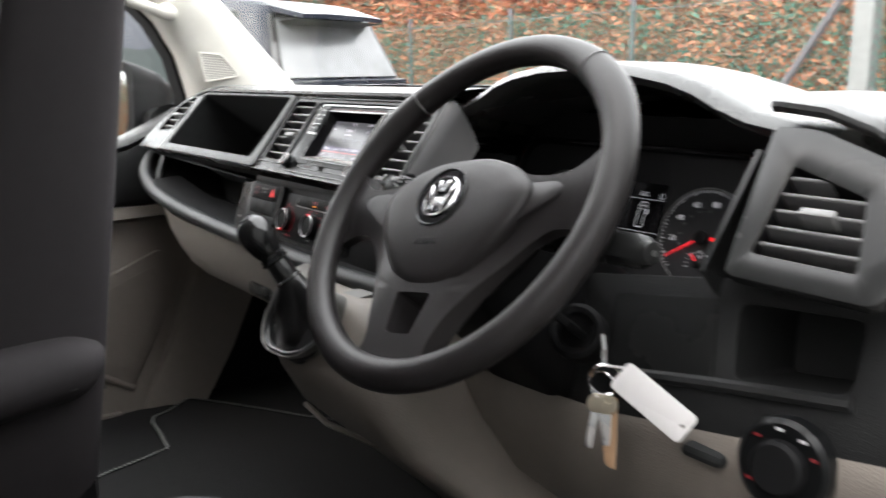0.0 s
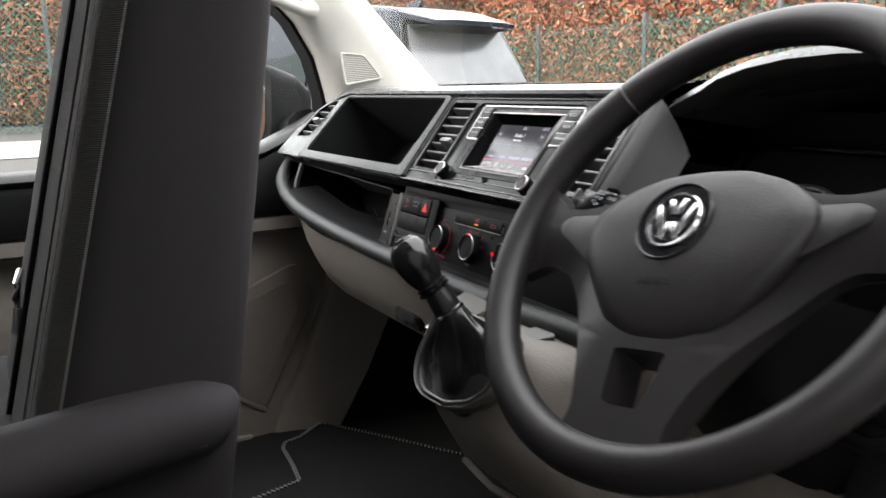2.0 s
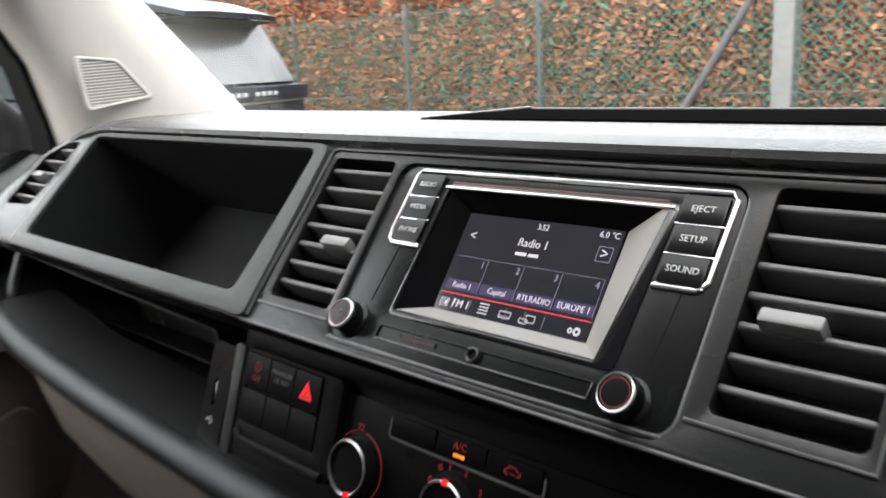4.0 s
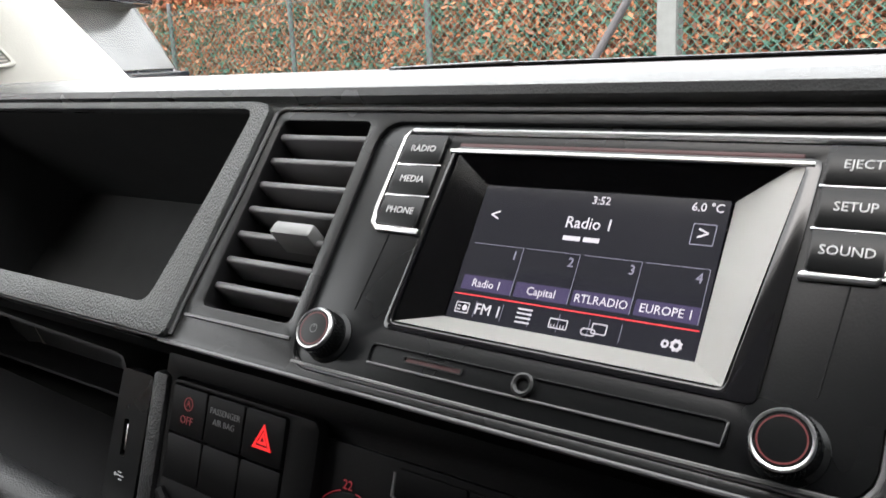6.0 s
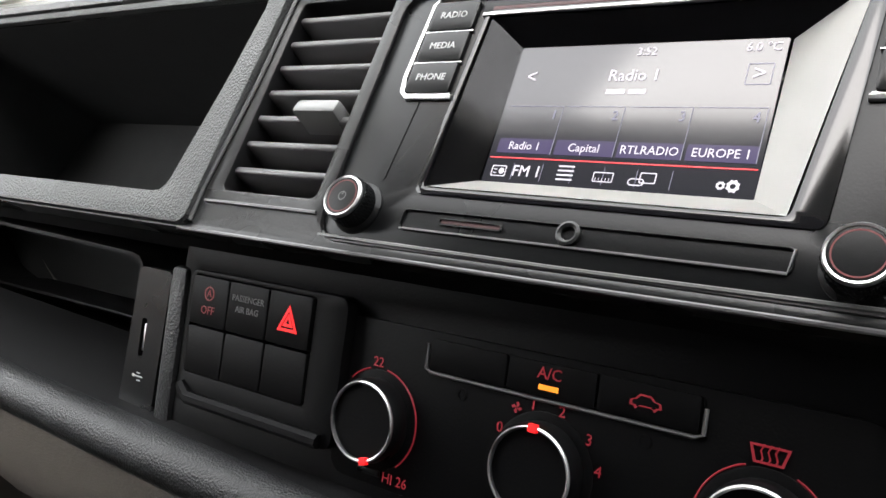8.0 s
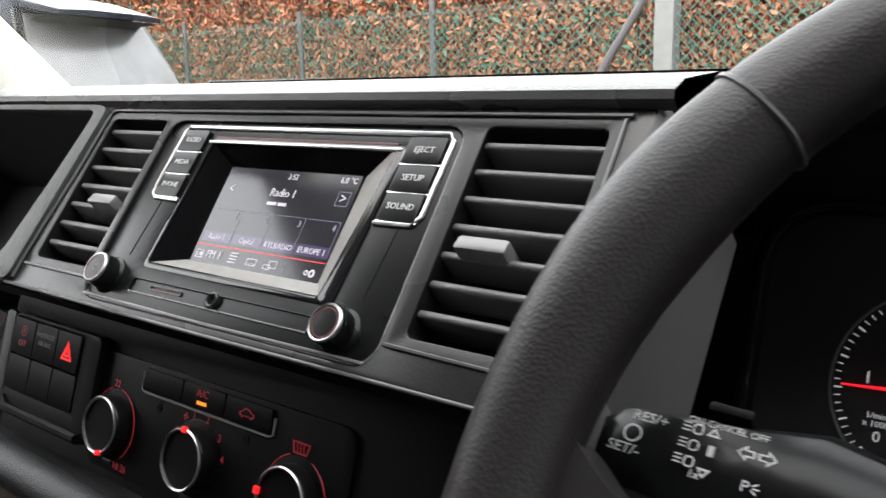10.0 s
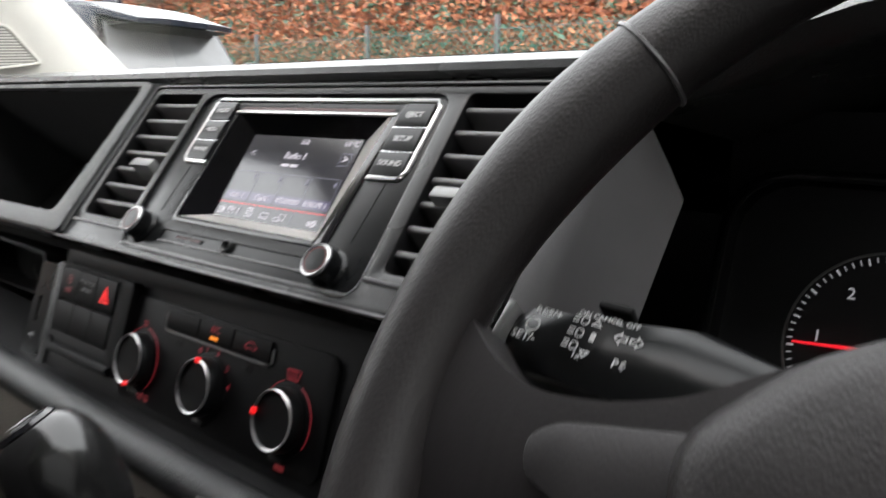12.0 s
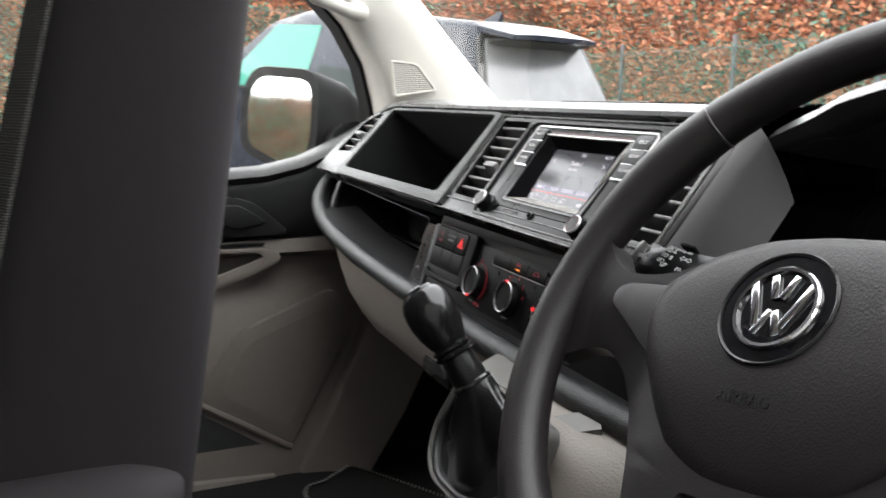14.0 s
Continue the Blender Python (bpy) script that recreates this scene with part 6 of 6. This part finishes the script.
RC = KP + Vector((0.006, -0.002, -0.038))
ring(RC, 0.0135, (0.7, -0.7, 0.1), CHROME)
ring(RC + Vector((-0.003, 0, -0.006)), 0.012, (0.3, -0.9, 0.3), CHROME)
TGM = plane_frame(RC + Vector((0.039, 0.008, -0.006)), (-0.78, -0.25, 0.50), (0.40, -0.86, 0.30))
part("white_tag", plate(rrect(-0.0135, -0.040, 0.0135, 0.030, 0.0045), [[(0.0016 * math.cos(a), -0.034 + 0.0016 * math.sin(a)) for a in np.linspace(0, 6.0, 10)]], -0.0008, 0.0008, TGM, 0.0004), WHITETAG, ig, "blank white paper key tag")
FB = plane_frame(RC + Vector((0.008, -0.004, -0.032)), (0.05, 0.02, 1), (0.75, -0.65, 0))
part("tan_fob", plate(round_poly([(0.001, -0.042), (0.010, -0.046), (0.0065, 0.02), (-0.004, 0.02), (-0.004, -0.02)], 0.003), (), -0.001, 0.001, FB, 0.0005), TANTAG, ig, "tan leather fob strip")
for dx, a, ln in ((-0.006, 8, 0.042), (-0.010, -6, 0.045), (-0.002, 3, 0.036)):
    m_ = FB @ T(dx, 0.018, 0.002 + dx * 0.3) @ pose(0, 0, 0, 0, 0, a)
    kk = part("door_key", plate([(0.0085 * math.cos(t), -0.004 + 0.0085 * math.sin(t)) for t in np.linspace(0, 2 * math.pi, 18, endpoint=False)], [[(0.003 * math.cos(t), 0.0005 + 0.003 * math.sin(t)) for t in np.linspace(0, 6, 10)]], 0, 0.0022, m_, 0.0004), BRASS, ig)
    part("key_blade", box(-0.0035, 0.0035, -ln, -0.010, 0.0003, 0.0019, 0.0004, m_), CHROME, kk)
part("tag_string", sweep([RC + Vector((0.0, 0, 0.012)), RC + Vector((0.014, 0.006, 0.013)), RC + Vector((0.034, 0.012, 0.006)), RC + Vector((0.045, 0.015, 0.000))], 0.0009, 6), WHITETAG, ig)

# rotary light switch
ls = thing("light_switch", (0.738, 0.0, 0.95), "black rotary headlamp switch", "switch")
LM = plane_frame((0.738, -0.019, 0.986), (0, 0.15, 0.99), (0, -0.99, 0.15))
part("switch_plate", turned([(0.037, -0.01), (0.037, 0.004), (0.033, 0.008), (0.024, 0.006)], LM, 40), RADIO, ls)
part("switch_dial", turned([(0.021, 0.004), (0.021, 0.014), (0.018, 0.017)], LM, 36), MATT, ls)
for a, mt in ((140, DIMRED), (100, PRINT), (60, PRINT), (30, DIMRED), (215, DIMRED)):
    part("switch_symbol", box(-0.003, 0.003, -0.0012, 0.0012, 0, 0.0003, 0, LM @ T(0.0285 * math.cos(radians(a)), 0.0285 * math.sin(radians(a)), 0.0072)), mt, ls)

# ---- gear console ----
gc = thing("gear_console", (0.2, 0.0, 0.55), "greige gear lever console under the dashboard", "console")


def csec(z, x0, x1, y0, y1, r=0.03):
    return [(x, y, z) for x, y in round_poly([(x0, y1), (x0, y0 + 0.02), (x0 + 0.03, y0), (x1 - 0.03, y0), (x1, y0 + 0.03), (x1, y1)], r, 3)]


part("console_body", loft([csec(0.56, 0.17, 0.50, 0.16, 0.45), csec(0.70, 0.15, 0.46, 0.06, 0.42), csec(0.775, 0.115, 0.42, -0.015, 0.40), csec(0.86, 0.075, 0.37, -0.100, 0.38), csec(0.905, 0.058, 0.34, -0.120, 0.36), csec(0.93, 0.05, 0.325, -0.124, 0.34), csec(0.965, 0.046, 0.31, -0.112, 0.32), csec(0.99, 0.048, 0.30, -0.098, 0.30), csec(1.012, 0.05, 0.29, -0.075, 0.25)]), GREIGE, gc, "", 60)
part("console_crease", sweep([(0.10, -0.090, 0.845), (0.16, -0.092, 0.838), (0.26, -0.085, 0.845), (0.36, -0.06, 0.865)], 0.004, 6), GREIGE, gc)
BP = plane_frame((0.118, -0.112, 0.968), (0, 0.42, 0.91), (-0.12, -0.90, 0.42))
bpoly = round_poly([(-0.090, -0.012), (-0.074, -0.038), (-0.045, -0.049), (0.020, -0.045), (0.070, -0.028), (0.104, -0.002), (0.105, 0.055), (-0.072, 0.060)], 0.016, 4)
part("boot_frame", plate(bpoly, [[(x * 0.965, y * 0.955) for x, y in bpoly]], -0.012, 0.006, BP, 0.0015), BRUSHED_DARK2, gc, "pale edged gaiter frame")
part("boot_rim", plate([(x * 0.962, y * 0.952) for x, y in bpoly], [[(x * 0.84, y * 0.80) for x, y in bpoly]], -0.008, 0.0045, BP, 0.004), LEATHER, gc, "black gaiter rim")
part("boot_seat", plate([(x * 0.91, y * 0.91 - 0.002) for x, y in bpoly], (), -0.012, -0.002, BP), MATT, gc)
for quad in (((0.047, -0.055, 1.024), (0.087, -0.099, 1.028), (0.128, -0.088, 1.021), (0.100, -0.036, 1.022)), ((0.176, -0.070, 1.012), (0.196, -0.082, 1.006), (0.222, -0.056, 1.017), (0.192, -0.040, 1.020))):
    part("console_trim", loft([[Vector(p) + Vector((0, 0, dz)) for p in quad] for dz in (-0.006, -0.001, 0.0)]), BRUSHED_DARK2, gc, "pale satin console trim")

gl_ = thing("gear_lever", (0.11, -0.08, 1.0), "black leather gear lever with glossy knob", "gear lever")
K0, K1 = Vector((0.124, -0.092, 0.986)), Vector((0.079, -0.135, 1.077))
ax = (K1 - K0).normalized()
GK = plane_frame(K0, ax.orthogonal(), ax)
L = (K1 - K0).length
secs = []
G0, G1 = BP @ Vector((0.006, 0.004, -0.004)), GK @ Vector((0, 0, L * 0.40))
for i in range(25):
    t = i / 24
    s = t ** 1.25
    fold = math.sin(math.pi * t) ** 0.7
    ringp = []
    for j in range(84):
        a = 2 * math.pi * j / 84
        crease = 0.10 * math.sin(4 * a + 2.6 * t) + 0.09 * (1 - 2 * abs(math.sin(3.5 * a + 0.8 - 4 * t))) + 0.05 * math.sin(9 * a - 7 * t) + 0.06 * math.sin(3 * a + 11 * t)
        o0 = BP.to_3x3() @ Vector((0.088 * math.cos(a), 0.050 * math.sin(a), 0))
        o1 = GK.to_3x3() @ Vector((0.0165 * math.cos(a + 1.2), 0.0165 * math.sin(a + 1.2), 0))
        off = o0.lerp(o1, s)
        sag = (0.008 * math.sin(3 * a + 1) - 0.012) * fold
        ringp.append(G0.lerp(G1, t) + off * (1 + crease * fold + 0.12 * math.sin(math.pi * t)) + ax * sag)
    secs.append(ringp)
part("gaiter", loft(secs), LEATHER, gl_, "creased black leather gaiter", 70)
part("sleeve", turned([(0.0150, L * 0.36), (0.0158, L * 0.45), (0.0150, L * 0.55), (0.0140, L * 0.66)], GK, 28), LEATHER, gl_, "black leather sleeve")
part("collar_ring", turned([(0.0160, L * 0.365), (0.0180, L * 0.385), (0.0178, L * 0.405), (0.0155, L * 0.42)], GK, 28), LEATHERGLOSS, gl_)
part("collar_ring", turned([(0.0145, L * 0.63), (0.0182, L * 0.65), (0.0186, L * 0.675), (0.0160, L * 0.69)], GK, 28), LEATHERGLOSS, gl_)
part("collar_ring", turned([(0.0150, L * 0.69), (0.0176, L * 0.70), (0.0178, L * 0.72), (0.0150, L * 0.735)], GK, 28), LEATHERGLOSS, gl_)
part("knob", turned([(0.0140, L * 0.72), (0.0170, L * 0.77), (0.0205, L * 0.86), (0.0224, L * 0.96), (0.0228, L * 1.04), (0.0218, L * 1.11), (0.0190, L * 1.17), (0.0145, L * 1.21), (0.0085, L * 1.231), (0.001, L * 1.236)], GK, 40), LEATHERGLOSS, gl_, "glossy black knob", 60)
part("knob_cap", turned([(0.0135, L * 1.205), (0.0138, L * 1.220), (0.0120, L * 1.236), (0.001, L * 1.246)], GK, 32), GLOSS, gl_)
letters("shift_pattern", "1 3 5\n2 4 R", GK @ T(0, 0, L * 1.25) @ pose(0, 0, 0, 0, 0, 60), 0.0055, PRINT, gl_)

# ---- seats ----
ps = thing("passenger_seat", (-0.2, -0.6, 0.53), "charcoal passenger seat swivelled to face the rear", "seat")


BACK = ((0.80, 0.02), (0.84, 0.006), (0.95, 0.0), (1.10, 0.0), (1.25, -0.002), (1.40, -0.004), (1.52, 0.0), (1.58, 0.08))


def back_points(z, w):
    """Right half of the backrest's section at a height, from the front face round to the bolster valley."""
    y0, yb, x1 = -0.311 + 0.145 * (z - 1.16), -0.466 + 0.25 * (z - 1.17), 0.150 - w
    return [(x1 - 0.05, y0), (x1 - 0.012, y0 - 0.008), (x1, y0 - 0.03), (x1 - 0.004, (y0 + yb) / 2), (x1 - 0.020, yb + 0.018), (x1 - 0.050, yb + 0.001), (x1 - 0.090, yb), (x1 - 0.130, yb + 0.001), (x1 - 0.170, yb + 0.003)]


def back_section(z, w):
    near = back_points(z, w)
    pts = near + [(-0.27 - x, y) for x, y in near[::-1]]
    return [(x, y, z) for x, y in round_poly(pts, 0.02, 3)]


part("backrest", loft([back_section(z, w) for z, w in BACK]), VINYL, ps, "charcoal vinyl backrest", 60)


def fabric_strip(name, i, j, mat, lab, mirror=False, proud=0.0014):
    """A strip of cover between two of the section's points, a little proud of the backrest."""
    secs = []
    for z, w in BACK[1:-1]:
        pts = back_points(z, w)
        a, b = Vector(pts[i]).lerp(Vector(pts[i + 1]), 0.15), Vector(pts[j])
        run = [a] + [Vector(p) for p in pts[i + 1:j]] + [b]
        ring_ = [p + Vector((0.5, -0.87)) * proud for p in run] + [p - Vector((0.5, -0.87)) * 0.006 for p in run[::-1]]
        secs.append([((-0.27 - p.x) if mirror else p.x, p.y, z) for p in ring_])
    return part(name, loft(secs), mat, ps, lab)


fabric_strip("bolster_fabric", 4, 6, RIBBED, "ribbed grey bolster fabric")
fabric_strip("bolster_fabric", 6, 8, RIBBED, "ribbed grey bolster fabric")
fabric_strip("bolster_fabric", 4, 8, RIBBED, "ribbed grey bolster fabric", True)
part("seam_piping", sweep([(-0.165, back_points(z, w)[8][1] - 0.004, z) for z, w in BACK[1:-1]], 0.005, 8), MATT, ps, "dark seam piping")
secs = []
for z, w in BACK[1:-1]:
    y = back_points(z, w)[8][1]
    secs.append([(-0.020, y - 0.003, z), (-0.250, y - 0.003, z), (-0.250, y + 0.008, z), (-0.020, y + 0.008, z)])
part("centre_fabric", loft(secs), RIBBED, ps, "ribbed grey centre fabric")
part("cushion", loft([[(x, y, z) for x, y in round_poly([(-0.40, -0.45), (0.09, -0.45), (0.10, -0.93), (-0.41, -0.93)], 0.06, 4)] for z in (0.78, 0.80, 0.885, 0.905)]), KNIT, ps, "knit fabric seat cushion", 60)
part("seat_base", box(-0.36, 0.06, -0.88, -0.42, 0.53, 0.785, 0.02), MATT, ps, "black swivel seat base")
# armrest with pivot
arm_pts = smooth([(0.142, -0.358, 0.976), (0.143, -0.366, 0.979), (0.144, -0.386, 0.980), (0.146, -0.43, 0.977), (0.151, -0.53, 0.968), (0.158, -0.63, 0.956), (0.163, -0.73, 0.944)], 3)
ar = part("armrest", sweep(arm_pts, [0.012 + 0.024 * min(1, (0.02 + i * 0.16)) ** 0.5 + 0.006 * i / 18 for i in range(len(arm_pts))], 20, flat=0.92), VINYL, ps, "padded charcoal armrest", 60)
part("armrest_seam", sweep([(p[0] + 0.0335, p[1], p[2] - 0.014) for p in arm_pts[6:-2]], 0.0012, 5), GREYPRINT, ar)
part("armrest_bracket", box(0.105, 0.137, -0.60, -0.365, 0.80, 0.93, 0.015), MATT, ps)
part("pivot_bolt", turned([(0.0085, 0.0), (0.0085, 0.003), (0.0045, 0.0045), (0.004, 0.002)], plane_frame((0.1375, -0.424, 0.925), (0, 0, 1), (1, 0, 0)), 20), BRUSHED_DARK, ps, "dark bolt head")
# belt loop and guide on the seat edge
part("belt_buckle", join(sweep([(-0.225, -0.505, 1.055), (-0.205, -0.51, 1.045), (-0.215, -0.513, 1.025), (-0.238, -0.512, 1.01), (-0.245, -0.508, 1.04)], 0.0045, 8, closed=True), sweep([(-0.238, -0.512, 1.01), (-0.252, -0.518, 0.975)], 0.005, 8)), CHROME, ps, "chromed belt tongue")

ds = thing("driver_seat", (0.45, -0.7, 0.53), "charcoal fabric driver seat cushion", "seat")
part("cushion", loft([[(0.60 + (x - 0.60) * k, -0.60 + (y + 0.60) * k, z) for x, y in round_poly([(0.44, -0.325), (0.78, -0.30), (0.79, -0.95), (0.43, -0.95)], 0.10, 5)] for z, k in ((0.72, 0.92), (0.80, 1.0), (0.89, 1.0), (0.940, 0.98), (0.968, 0.92), (0.980, 0.80), (0.984, 0.55))]), KNIT, ds, "knit charcoal cushion", 60)
part("seat_base", box(0.44, 0.77, -0.92, -0.38, 0.53, 0.72, 0.02), MATT, ds)

# ---- footwell mat ----
fm = thing("floor_mat", (-0.5, 0.0, 0.53), "black carpet mat with grey stitched edge", "floor mat")
edge_pts = [(-0.47, -0.30), (-0.50, -0.20), (-0.515, -0.135), (-0.53, -0.085), (-0.60, -0.075), (-0.68, -0.068), (-0.705, -0.055), (-0.715, -0.02), (-0.745, 0.02), (-0.762, 0.04), (-0.74, 0.06), (-0.66, 0.11), (-0.58, 0.16), (-0.51, 0.20), (-0.42, 0.26), (-0.28, 0.32), (0.0, 0.36), (0.0, -0.30)]
part("mat", plate(edge_pts, (), 0.5305, 0.5385, None), CARPET, fm)
part("stitched_edge", sweep([(x, y, 0.5385) for x, y in edge_pts[:-1]], 0.0030, 6), CARPET, fm)
n_ = 0
for (x0, y0), (x1, y1) in zip(edge_pts[:-2], edge_pts[1:-1]):
    ln = math.hypot(x1 - x0, y1 - y0)
    k = max(1, int(ln / 0.0085))
    a = math.degrees(math.atan2(y1 - y0, x1 - x0))
    for i in range(k):
        t = (i + 0.5) / k
        if n_ < 290:
            part("stitch", box(-0.0012, 0.0012, -0.0042, 0.0042, 0.0, 0.0016, 0.0, pose(x0 + (x1 - x0) * t, y0 + (y1 - y0) * t, 0.5408, 0, 0, a + 25)), STITCH, fm)
        n_ += 1
